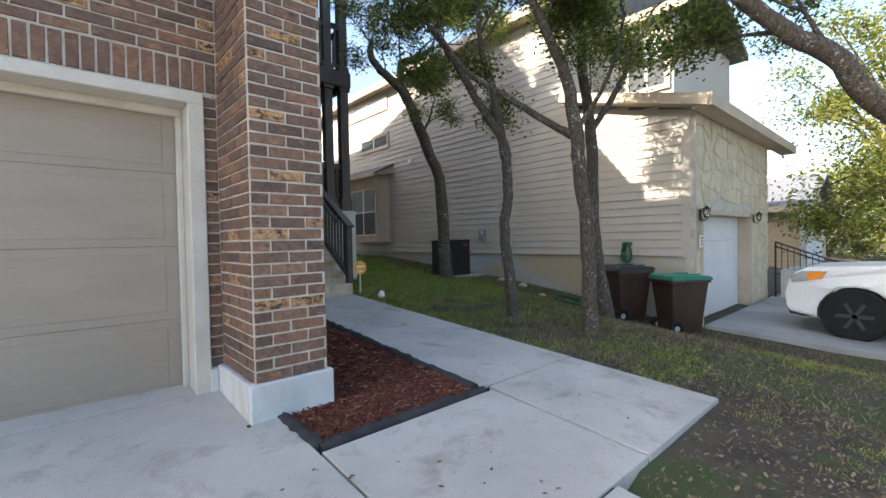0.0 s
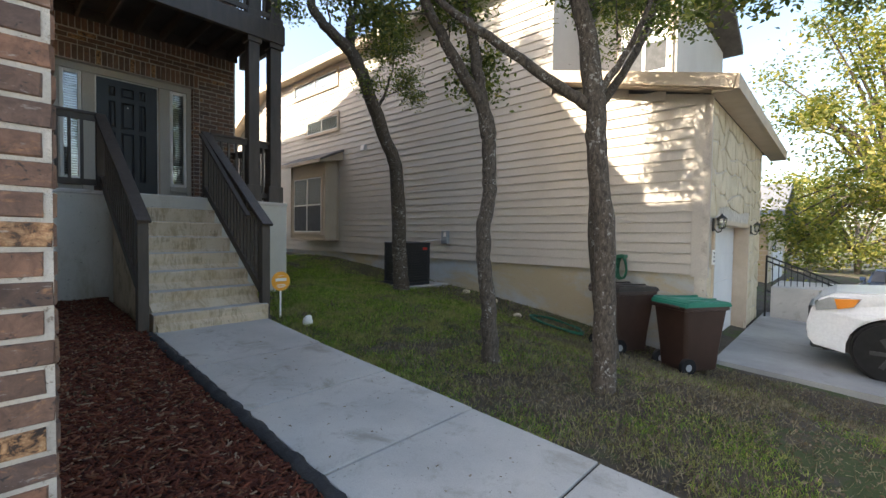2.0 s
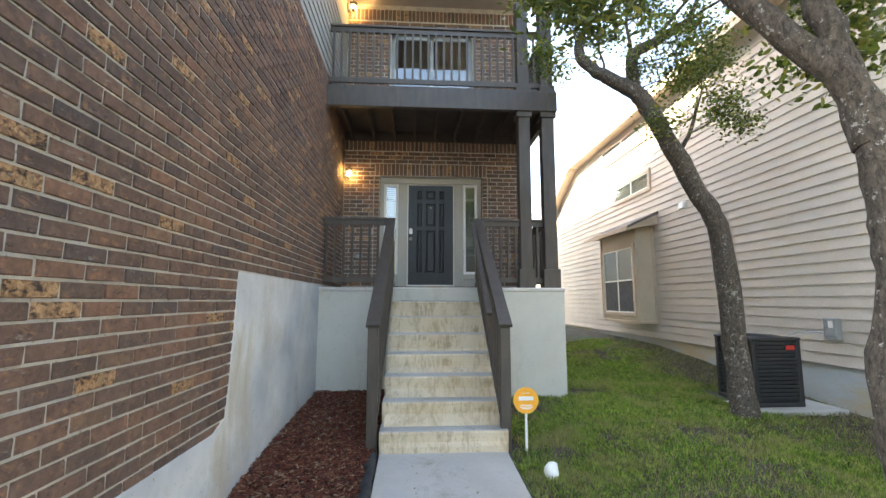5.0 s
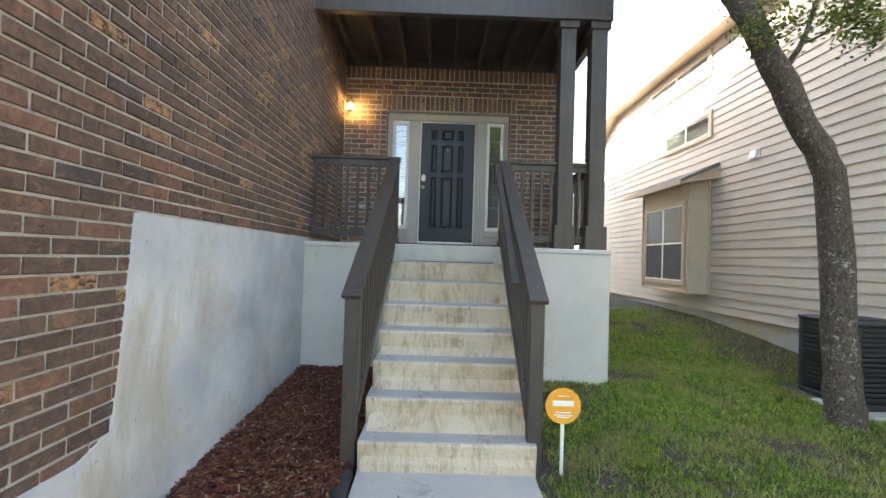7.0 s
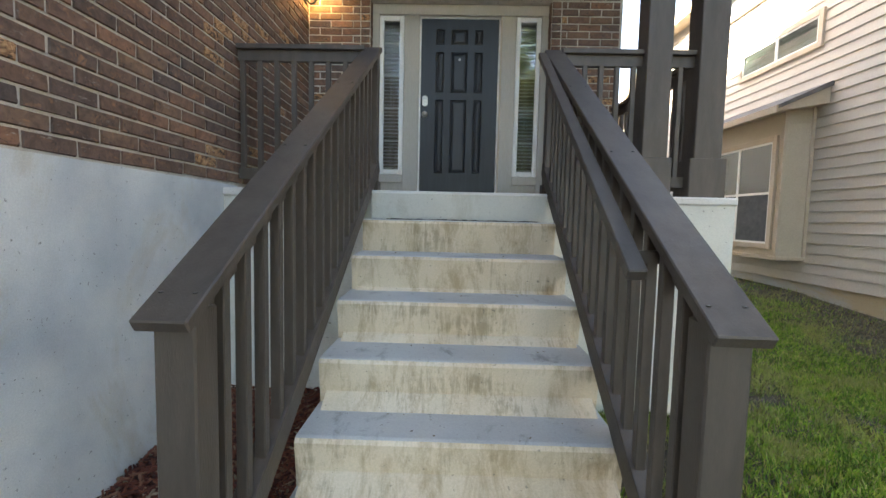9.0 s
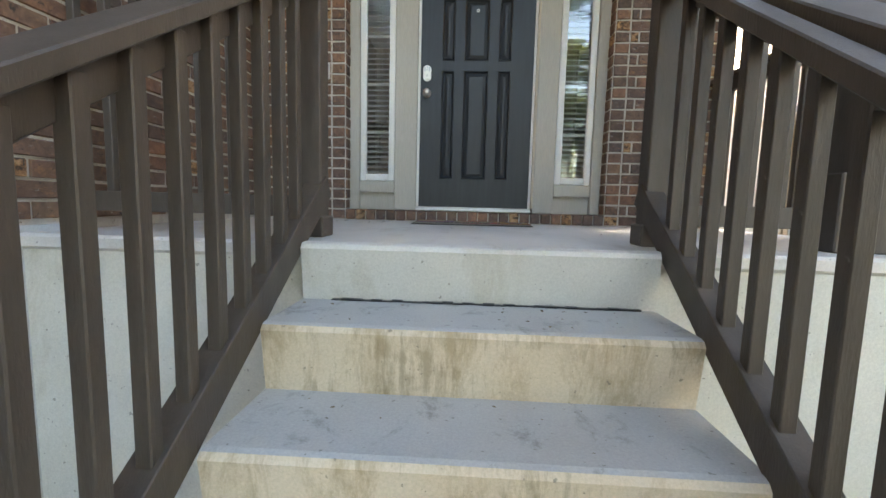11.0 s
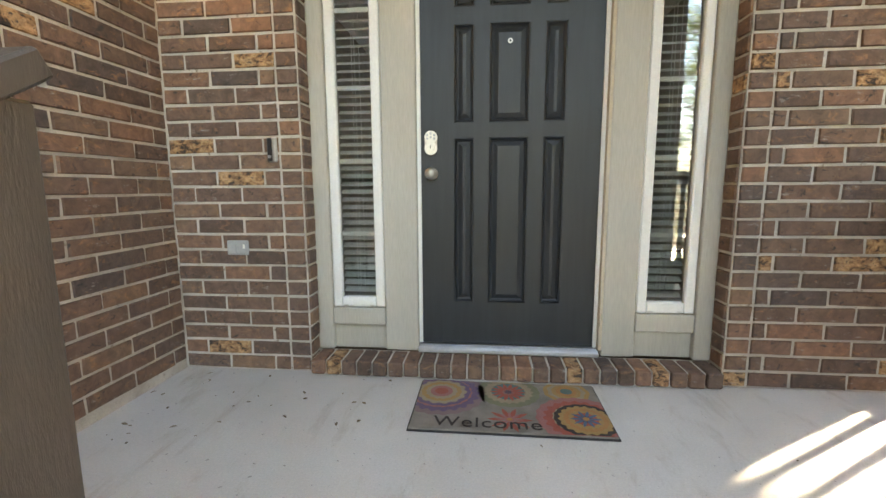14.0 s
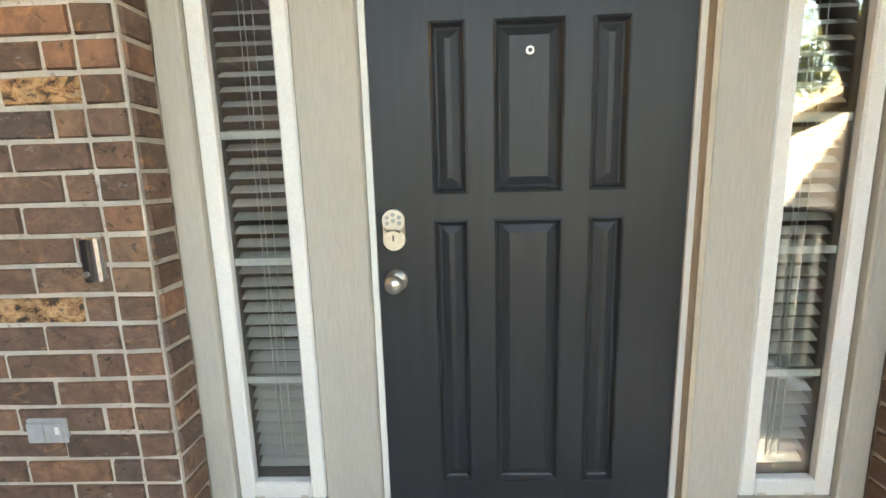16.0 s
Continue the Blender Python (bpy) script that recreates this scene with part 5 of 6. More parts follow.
# hose: a coil on a wall hook, loops on the ground
coil = thing("garden_hose", "green garden hose coiled on a wall hook", "garden hose")
bm = bmesh.new()
for k in range(5):
    r = 0.16 - 0.012 * (k % 2)
    tube(bm, [(WX - 0.05 - 0.028 * k, -6.86 + r * (0.42 + 0.05 * k) * math.cos(a) * (1 - 0.3 * math.sin(a)), -1.05 + r * 1.3 * math.sin(a)) for a in [i * math.pi / 10 for i in range(21)]], [0.014] * 21, 6)
part("hose_coil", bm, hose_green, coil)
part("hook", bx(WX - 0.2, WX, -6.93, -6.79, -0.90, -0.84, 0.01), hose_green, coil)
rg = random.Random(11)
P = []
for i in range(60):
    a = i * 0.42
    x, y = 5.0 + 0.26 * math.cos(a) + 0.05 * rg.random(), -6.0 + 0.5 * math.sin(a) + 0.05 * rg.random()
    P.append((x, y, ground_z(x, y) + 0.02 + 0.0006 * i))
tagged(part("garden_hose", tube(bmesh.new(), P, [0.011] * 60, 6), hose_green), "green garden hose lying in loops on soil", "garden hose")
for x, y, r in ((4.75, -5.35, 0.07), (5.3, -4.4, 0.10), (5.4, -3.6, 0.08)):
    bm = ball(bmesh.new(), (0, 0, 0), r, (1, 1.2, 0.6), 10)
    for v in bm.verts:
        v.co *= 1 + 0.3 * noise.noise(v.co * 9 + Vector((x, y, 0)))
    ob = tagged(part("rock", bm, limestone), "pale limestone rock half sunk in the soil", "rock", "loose rocks")
    ob.location = (x, y, ground_z(x, y) + r * 0.25)


# ---- cars ----
def car(name, label, at, turn, paint, hood=1.30, roof=1.88):
    """Nose towards +y before the turn; stands on z 0."""
    c = thing(name, label, "car", at=at, turn=turn)
    def arch(yc, r=0.50, zc=0.42):
        return [(yc + r * math.cos(a), zc + r * math.sin(a)) for a in [math.radians(-8 + 196 * k / 12) for k in range(13)]]
    poly = [(0.86, 0.42), (0.93, 0.52), (0.95, 0.74), (0.90, 0.98), (0.80, hood - 0.16), (0.62, hood - 0.06), (-0.45, hood), (-0.62, hood + 0.02), (-1.0, hood + 0.02), (-4.25, hood + 0.02), (-4.3, 0.9), (-4.25, 0.45)]
    poly += arch(-3.1)[::-1] + arch(0.0)[::-1]
    bm = prism(bmesh.new(), poly, 'x', -0.94, 0.94)
    for v in bm.verts:
        v.co.x *= 1 - 0.10 * max(0, v.co.y - 0.25) - 0.03 * max(0, v.co.z - 0.9) / 0.4
    bmesh.ops.bevel(bm, geom=[e for e in bm.edges if abs(abs(e.verts[0].co.x) - 0.9) < 0.12 and abs(abs(e.verts[1].co.x) - 0.9) < 0.12 and e.verts[0].co.x * e.verts[1].co.x > 0], offset=0.035, segments=2, affect='EDGES')
    part("car_body", bm, paint, c)
    bm = prism(bmesh.new(), [(-0.70, hood), (-1.45, roof - 0.06), (-1.7, roof), (-3.9, roof - 0.02), (-4.2, hood)], 'x', -0.80, 0.80)
    for v in bm.verts:
        v.co.x *= 1 - 0.18 * max(0, v.co.z - hood) / (roof - hood)
    cab = part("cabin", bm, paint, c)
    for s in (-1, 1):
        bm = prism(bmesh.new(), [(-0.98, hood + 0.06), (-1.52, roof - 0.12), (-2.3, roof - 0.09), (-2.3, hood + 0.06)], 'x', s * 0.76, s * 0.80)
        part("side_window", bm, black_plastic, cab)
        bm = prism(bmesh.new(), [(-2.4, hood + 0.06), (-2.4, roof - 0.09), (-3.6, roof - 0.10), (-3.8, hood + 0.06)], 'x', s * 0.76, s * 0.80)
        part("side_window", bm, black_plastic, cab)
        lamp = part("headlight", prism(bmesh.new(), [(0.84, hood - 0.34), (0.86, hood - 0.22), (0.70, hood - 0.13), (0.34, hood - 0.12), (0.42, hood - 0.26)], 'x', s * 0.70, s * 0.925), lens_clear, c, "clear headlight")
        part("indicator", prism(bmesh.new(), [(0.60, hood - 0.30), (0.64, hood - 0.15), (0.36, hood - 0.13), (0.43, hood - 0.25)], 'x', s * 0.915, s * 0.935), amber, lamp, "amber indicator lens")
        part("fog_lamp", disc(bmesh.new(), (s * 0.66, 0.93, 0.62), 0.06, 0.05), lens_clear, c)
        part("mirror", box(bmesh.new(), s * 0.98 - 0.10, s * 0.98 + 0.10, -1.05, -0.88, hood + 0.03, hood + 0.22, 0.03), paint, c)
        for y in (0.0, -3.1):
            bm = bmesh.new()
            disc(bm, (s * 0.82, y, 0.44), 0.455, 0.26, 'x', 36)
            bmesh.ops.bevel(bm, geom=[e for e in bm.edges if e.calc_length() < 0.09], offset=0.04, segments=3, affect='EDGES')
            wheel = part("wheel", bm, tyre_mat, c)
            part("rim", disc(bmesh.new(), (s * 0.945, y, 0.42), 0.25, 0.02, 'x', 28), tyre_mat, wheel)
            for k in range(6):
                a = k * math.pi / 3
                part("spoke", beam(bmesh.new(), (s * 0.955, y, 0.42), (s * 0.955, y + 0.24 * math.cos(a), 0.42 + 0.24 * math.sin(a)), 0.03, 0.055), ac_dark, wheel)
    part("underside", bx(-0.80, 0.80, -4.1, 0.75, 0.34, 0.62), black_plastic, c)
    part("bumper_lip", bx(-0.80, 0.80, 0.62, 0.90, 0.36, 0.46, 0.02), black_plastic, c)
    part("grille", bx(-0.55, 0.55, 0.86, 0.945, 0.70, 0.98, 0.01), black_plastic, c)
    part("windscreen", prism(bmesh.new(), [(-0.72, hood + 0.05), (-0.70, hood + 0.05), (-1.41, roof - 0.08), (-1.45, roof - 0.09)], 'x', -0.68, 0.68), black_plastic, cab)
    return c


car("car", "white pickup parked on the neighbours' driveway", (7.75, -10.22, far_z(-10.2) + 0.05), 0, car_white)
car("car", "dark blue car parked beyond the far driveway", (24.5, -11.2, -3.45), 78, car_navy, 1.05, 1.62)


# ---- plants ----
def scatter(name, verts, faces, places, mat, parent=None, seed=0):
    """One mesh of many small pieces. places: rows of x, y, z, size, turn, tilt, lean."""
    tv, A = np.array(verts, float), np.array(places, float)
    n, k = len(A), len(tv)
    cz, sz, cx, sx, cy, sy = np.cos(A[:, 4]), np.sin(A[:, 4]), np.cos(A[:, 5]), np.sin(A[:, 5]), np.cos(A[:, 6]), np.sin(A[:, 6])
    P = tv[None] * A[:, 3, None, None]
    x, y, z = P[..., 0], P[..., 1], P[..., 2]
    y, z = y * cx[:, None] - z * sx[:, None], y * sx[:, None] + z * cx[:, None]
    x, z = x * cy[:, None] + z * sy[:, None], -x * sy[:, None] + z * cy[:, None]
    x, y = x * cz[:, None] - y * sz[:, None], x * sz[:, None] + y * cz[:, None]
    V = (np.stack([x, y, z], -1) + A[:, None, :3]).reshape(-1, 3)
    me = bpy.data.meshes.new(name)
    m = len(faces[0])
    Fi = (np.array(faces)[None] + (np.arange(n) * k)[:, None, None]).reshape(-1, m)
    me.vertices.add(len(V)), me.loops.add(Fi.size), me.polygons.add(len(Fi))
    me.vertices.foreach_set("co", V.ravel())
    me.loops.foreach_set("vertex_index", Fi.ravel().astype(np.int32))
    me.polygons.foreach_set("loop_start", (np.arange(len(Fi)) * m).astype(np.int32))
    me.update(calc_edges=True)
    me.materials.append(mat)
    ob = new(name, me)
    if parent is not None:
        ob.parent = parent
    return ob


LEAF_V, LEAF_F = [(0, -0.5, 0), (0.24, -0.1, 0.06), (0.20, 0.25, 0.05), (0, 0.5, -0.03), (-0.20, 0.25, 0.05), (-0.24, -0.1, 0.06)], [(0, 1, 2, 3), (0, 3, 4, 5)]


def grow(bm, leaves, rg, p, d, length, r, depth, density):
    """A crooked branch that forks; the last twigs carry leaves."""
    pts, radii, n = [p.copy()], [r], 4
    for i in range(n):
        d = (d + Vector((rg.gauss(0, 0.22), rg.gauss(0, 0.22), rg.gauss(0.03, 0.18)))).normalized()
        p = p + d * (length / n)
        pts.append(p.copy())
        radii.append(r * (1 - 0.5 * (i + 1) / n))
    tube(bm, pts, radii, 6 if r > 0.03 else 4, False, 0.08, rg.random())
    if depth <= 1:
        for q in pts[1:]:
            for _ in range(int(density * (1.0 if depth == 0 else 0.45))):
                leaves.append((q.x + rg.gauss(0, 0.13), q.y + rg.gauss(0, 0.13), q.z + rg.gauss(0, 0.10), rg.uniform(0.038, 0.072), rg.uniform(0, 6.28), rg.gauss(0, 0.7), rg.gauss(0, 0.7)))
    if depth > 0:
        for k in range(rg.choice((2, 3, 3))):
            q = pts[rg.choice((2, 3, 4, 4))]
            e = (d + Vector((rg.gauss(0, 0.75), rg.gauss(0, 0.75), rg.gauss(0.12, 0.5)))).normalized()
            grow(bm, leaves, rg, q, e, length * rg.uniform(0.55, 0.8), r * 0.5, depth - 1, density)


def oak(label, limbs, sprouts, seed, density=12, leaf=leaf_mat, girth=1.0):
    """limbs: point and radius lists; sprouts: where, which way, how long, how thick, how often it forks."""
    rg = random.Random(seed)
    t = thing("oak_tree", label, "tree", "live oaks")
    bm, leaves = bmesh.new(), []
    for pts, radii in limbs:
        radii = [q * girth for q in radii]
        P, rr = smooth_path(pts, radii, 6)
        P = [p + Vector((rg.gauss(0, 0.006), rg.gauss(0, 0.006), 0)) for p in P]
        tube(bm, P, rr, 14, True, 0.07, seed)
    part("trunk", bm, bark, t)
    bm = bmesh.new()
    for p, d, length, r, depth in sprouts:
        grow(bm, leaves, rg, Vector(p), Vector(d).normalized(), length, r, depth, density)
    part("branches", bm, bark, t)["kind"] = "stuff"
    cr = scatter("crown", LEAF_V, LEAF_F, leaves, leaf, t)
    cr["kind"] = "stuff"
    return t


oak("crooked live oak before the air conditioner", [
    ([(4.05, -2.98, -1.95), (4.06, -2.95, -1.55), (4.06, -2.88, -0.79), (3.99, -2.86, 0.69), (3.66, -2.82, 1.46), (3.18, -2.78, 2.45), (2.94, -2.75, 2.86), (2.53, -2.71, 3.10), (2.15, -2.67, 3.43), (2.17, -2.67, 3.82)], [0.23, 0.165, 0.15, 0.135, 0.13, 0.125, 0.12, 0.095, 0.08, 0.055]),
    ([(2.97, -2.75, 2.75), (2.90, -2.75, 3.40), (3.26, -2.79, 3.65), (3.82, -2.83, 4.02)], [0.10, 0.085, 0.075, 0.05]),
    ([(3.45, -2.80, 1.9), (3.62, -2.85, 2.15), (3.75, -2.9, 2.6)], [0.035, 0.03, 0.018])],
    [((3.75, -2.9, 2.55), (0.3, -0.1, 1), 0.55, 0.014, 2), ((3.62, -2.85, 2.2), (1, -0.3, 0.5), 0.55, 0.014, 2), ((3.3, -2.8, 2.2), (-0.7, -0.4, 0.2), 0.4, 0.01, 1),
     ((2.17, -2.67, 3.75), (0.2, -0.3, 1), 0.9, 0.03, 3), ((2.17, -2.67, 3.7), (-0.6, -0.6, 0.5), 0.6, 0.02, 2), ((2.9, -2.75, 3.4), (-0.2, -0.3, 1), 0.9, 0.03, 3), ((3.26, -2.8, 3.7), (0.1, -0.5, 1), 0.9, 0.03, 3),
     ((3.8, -2.83, 4.0), (0.4, -0.2, 1), 1.0, 0.035, 3), ((3.8, -2.83, 4.0), (0.9, -0.5, 0.5), 0.9, 0.03, 3), ((2.5, -2.7, 3.15), (-0.5, -0.7, 0.8), 0.7, 0.02, 2), ((2.15, -2.67, 3.4), (-0.6, -0.5, -0.1), 0.5, 0.015, 2), ((2.94, -2.75, 2.9), (0.7, -0.6, 0.2), 0.5, 0.014, 2), ((2.92, -2.75, 3.3), (0.8, -0.4, 0.0), 0.6, 0.016, 2), ((3.3, -2.8, 3.65), (0.7, -0.5, -0.2), 0.6, 0.016, 2)], 21, 34)
oak("slender live oak with pale lichen beside the walk", [
    ([(1.76, -6.98, -2.0), (1.72, -6.98, -1.75), (1.65, -6.97, -1.12), (1.60, -6.95, -0.6), (1.66, -6.97, -0.08), (1.66, -6.96, 0.30), (1.62, -6.92, 0.72), (1.33, -6.65, 1.37), (1.09, -6.44, 1.94), (0.85, -6.22, 2.37)], [0.14, 0.105, 0.09, 0.088, 0.085, 0.085, 0.08, 0.065, 0.055, 0.04]),
    ([(1.64, -6.95, 0.45), (1.60, -6.88, 0.95), (1.52, -6.81, 1.53), (1.41, -6.71, 2.10), (1.5, -6.6, 2.7)], [0.075, 0.07, 0.062, 0.05, 0.035])],
    [((0.85, -6.22, 2.3), (-0.5, 0.4, 1), 0.9, 0.03, 3), ((1.0, -6.35, 2.1), (0.3, 0.8, 0.8), 0.8, 0.025, 3), ((1.5, -6.6, 2.65), (0.1, 0.2, 1), 1.0, 0.03, 3), ((1.45, -6.7, 2.3), (0.7, -0.5, 0.8), 0.8, 0.025, 3),
     ((1.41, -6.71, 2.1), (-0.3, -0.8, 0.7), 0.7, 0.02, 3), ((1.3, -6.6, 1.45), (0.6, -0.5, 0.6), 0.3, 0.008, 1), ((1.1, -6.4, 1.9), (-0.9, -0.2, 0.5), 0.6, 0.02, 2), ((1.5, -6.65, 2.5), (0.8, 0.7, 0.6), 0.8, 0.025, 3), ((1.33, -6.65, 1.37), (0.1, 0.9, 0.1), 0.4, 0.012, 2), ((1.2, -6.55, 1.65), (-0.5, 0.7, 0.0), 0.45, 0.012, 2), ((1.55, -6.84, 1.3), (0.9, 0.3, 0.3), 0.4, 0.012, 2)], 34, 34, girth=0.84)
oak("live oak with a low fork and lichen spots", [
    ([(2.02, -8.08, -2.2), (1.98, -8.07, -1.9), (1.96, -8.06, -0.71), (1.89, -7.99, 0.18), (1.86, -7.97, 0.68), (1.76, -7.88, 1.43), (1.54, -7.68, 2.09), (1.4, -7.5, 2.8)], [0.16, 0.12, 0.10, 0.098, 0.098, 0.08, 0.065, 0.05]),
    ([(1.86, -7.96, 0.60), (1.64, -7.78, 0.75), (1.20, -7.38, 1.12), (0.8, -7.0, 1.5), (0.5, -6.8, 2.0)], [0.06, 0.055, 0.045, 0.035, 0.025]),
    ([(1.87, -7.98, 0.7), (2.08, -8.17, 1.13), (2.25, -8.32, 1.63), (2.35, -8.4, 2.2)], [0.04, 0.032, 0.026, 0.02])],
    [((1.4, -7.5, 2.75), (-0.1, 0.3, 1), 1.0, 0.03, 3), ((1.5, -7.6, 2.3), (0.7, 0.4, 0.9), 0.9, 0.028, 3), ((1.6, -7.7, 2.0), (-0.7, -0.3, 0.8), 0.7, 0.02, 3), ((2.35, -8.4, 2.15), (0.3, 0.1, 1), 0.8, 0.02, 3),
     ((2.2, -8.3, 1.6), (0.9, -0.2, 0.7), 0.6, 0.015, 2), ((0.5, -6.8, 1.95), (-0.3, 0.5, 1), 0.6, 0.02, 2), ((1.75, -7.85, 1.5), (0.5, 0.6, 1), 0.8, 0.02, 3), ((2.0, -8.1, 1.2), (0.6, 0.5, 1.0), 0.6, 0.012, 2)], 47, 32, girth=0.9)
oak("live oak trunk leaning by the trash bins", [
    ([(3.46, -7.52, -2.3), (3.42, -7.53, -1.9), (3.25, -7.42, -0.53), (3.25, -7.42, 0.84), (3.13, -7.32, 2.2), (3.21, -7.39, 3.09)], [0.17, 0.13, 0.105, 0.095, 0.08, 0.06]),
    ([(3.24, -7.41, 1.0), (3.6, -7.7, 1.7), (3.8, -7.95, 2.5)], [0.06, 0.05, 0.035])],
    [((3.21, -7.39, 3.05), (0.1, 0.1, 1), 1.0, 0.035, 3), ((3.15, -7.3, 2.6), (-0.7, 0.5, 0.7), 0.9, 0.03, 3), ((3.8, -7.95, 2.4), (0.2, -0.3, 1), 1.0, 0.03, 3), ((3.15, -7.33, 2.4), (0.5, 0.8, 0.7), 0.9, 0.03, 3), ((3.8, -7.95, 2.45), (0.7, 0.1, 0.6), 0.8, 0.025, 3), ((3.6, -7.7, 1.75), (0.6, 0.3, 0.7), 0.7, 0.02, 2)], 58, 24, girth=0.92)
oak("large live oak whose limb hangs over the lawn", [
    ([(3.9, -12.2, -2.8), (3.8, -12.1, -1.5), (3.4, -11.7, -0.4), (2.34, -10.77, 0.38), (2.01, -10.47, 0.86), (1.71, -10.2, 1.07), (1.37, -9.9, 1.42), (0.9, -9.5, 1.9), (0.6, -9.1, 2.3)], [0.30, 0.24, 0.20, 0.12, 0.105, 0.095, 0.085, 0.065, 0.04]),
    ([(3.5, -11.8, -0.6), (3.7, -11.5, 1.0), (3.6, -11.0, 2.4)], [0.17, 0.14, 0.09])],
    [((1.7, -10.2, 1.1), (0.3, 0.9, 0.6), 0.7, 0.03, 3), ((2.1, -10.5, 0.9), (0.8, 0.7, 0.7), 0.9, 0.03, 3), ((1.3, -9.85, 1.5), (0.2, 0.8, 0.5), 0.8, 0.03, 3), ((0.8, -9.4, 2.0), (0.3, 0.9, 0.2), 0.8, 0.025, 3),
     ((3.6, -11.1, 2.3), (-0.2, 0.8, 0.5), 1.1, 0.05, 3), ((3.6, -11.0, 2.4), (0.3, 1.0, 0.3), 1.2, 0.05, 3), ((1.5, -10.0, 1.35), (-0.3, 0.6, 0.9), 0.8, 0.025, 3)], 63, 22, girth=0.8)


def far_tree(at, h, spread, seed, label, leaf=far_leaf, n=26, size=(0.10, 0.2), per=210):
    """A tree a street away: trunk, limbs, loose leaf clumps."""
    rg = random.Random(seed)
    t = thing("tree", label, "tree", "street trees")
    bm, leaves = bmesh.new(), []
    x, y, z = at
    tube(bm, [(x, y, z), (x + 0.1, y, z + h * 0.3), (x - 0.1, y + 0.1, z + h * 0.6)], [0.22, 0.18, 0.10], 8)
    for k in range(n):
        a, q = rg.uniform(0, 6.28), rg.uniform(0.2, 1) ** 0.6
        c = Vector((x + spread * q * math.cos(a), y + spread * q * math.sin(a), z + h * rg.uniform(0.32, 1.0) - 0.3 * spread * q))
        tube(bm, [(x, y, z + h * 0.35), tuple((Vector((x, y, z + h * 0.5)) + c) / 2), tuple(c)], [0.08, 0.05, 0.02], 5, False)
        s = rg.uniform(0.35, 0.75) * spread * 0.5
        for _ in range(per):
            leaves.append((c.x + rg.gauss(0, s * 0.5), c.y + rg.gauss(0, s * 0.5), c.z + rg.gauss(0, s * 0.36), rg.uniform(*size), rg.uniform(0, 6.28), rg.gauss(0, 0.8), rg.gauss(0, 0.8)))
    part("trunk", bm, bark, t)
    cr = scatter("crown", LEAF_V, LEAF_F, leaves, leaf, t)
    cr["kind"] = "stuff"


far_tree((17.5, -10.9, -3.3), 10.5, 3.2, 71, "sunlit oak by the far driveway", far_leaf, 48, (0.10, 0.17), 340)
far_tree((13.5, -13.4, -3.2), 10.0, 3.4, 72, "sunlit oak over the street", far_leaf, 52, (0.09, 0.16), 380)
far_tree((33.0, -6.8, -4.0), 6.5, 2.6, 73, "low green tree behind the parked car", leaf_mat, 26, (0.14, 0.26))
far_tree((36.0, -10.5, -4.0), 8.0, 4.0, 74, "yellow-green tree down the street", n=30, size=(0.16, 0.3))
far_tree((42.0, -16.0, -4.0), 9.0, 5.0, 75, "yellow-green tree down the street", n=30, size=(0.2, 0.34))
far_tree((44.0, -6.0, -4.0), 9.0, 5.0, 76, "yellow-green tree down the street", n=30, size=(0.2, 0.34))
far_tree((9.5, 16.5, -1.0), 7.0, 3.2, 77, "green tree behind the houses", n=20)
far_tree((-2.5, -24.0, -3.2), 8.0, 4.0, 78, "oak across the street", leaf_mat, 26, (0.14, 0.26))
far_tree((6.5, -25.0, -3.2), 9.0, 4.5, 79, "oak across the street", leaf_mat, 26, (0.14, 0.26))

# lawn, litter and mulch
rg = random.Random(5)
blades, litter = [], []
BLADE_V, BLADE_F = [(-0.05, 0, 0), (0.05, 0, 0), (0.03, 0.16, 0.62), (0.0, 0.42, 1.0)], [(0, 1, 2), (0, 2, 3)]
tries = 0
while len(blades) < 210000 and tries < 900000:
    tries += 1
    x = 0.64 + 5.0 * rg.random() ** 1.15 if rg.random() < 0.75 else rg.uniform(-0.95, 5.7)
    y = rg.uniform(-12.8, 3.5)
    edge = -0.95 if y < -9.94 else 0.63 + max(0, -5.5 - y) * 0.035
    if x < edge + 0.01 or x > 5.72 or (x < 2.0 and y > -2.10) or (4.25 < x < 5.65 and -2.85 < y < -1.75) or (x < 0.75 and y > -4.3):
        continue
    if x > 5.9 and y < -8.2:
        continue
    d = noise.noise((x * 0.9, y * 0.9, 3)) * 0.55 + noise.noise((x * 3.1, y * 3.1, 9)) * 0.35
    lush = min(1, max(0, (y + 7.6) / 3.2))
    keep = 0.13 + 0.30 * lush + d * 1.35
    keep *= max(0.10, min(1, (5.3 - x) / 1.4))
    if y < -9.6:
        keep -= 0.05 + (0.15 if x < 2.5 else 0)
    if rg.random() > keep:
        continue
    blades.append((x, y, ground_z(x, y) - 0.012, rg.uniform(0.028, 0.062) * (0.8 + 0.5 * lush), rg.uniform(0, 6.28), rg.gauss(0, 0.45), rg.gauss(0, 0.35)))
lawn = scatter("grass", BLADE_V, BLADE_F, blades, grass_mat)
tagged(lawn, "short patchy green lawn grass", "grass", kind="stuff")
straw = []
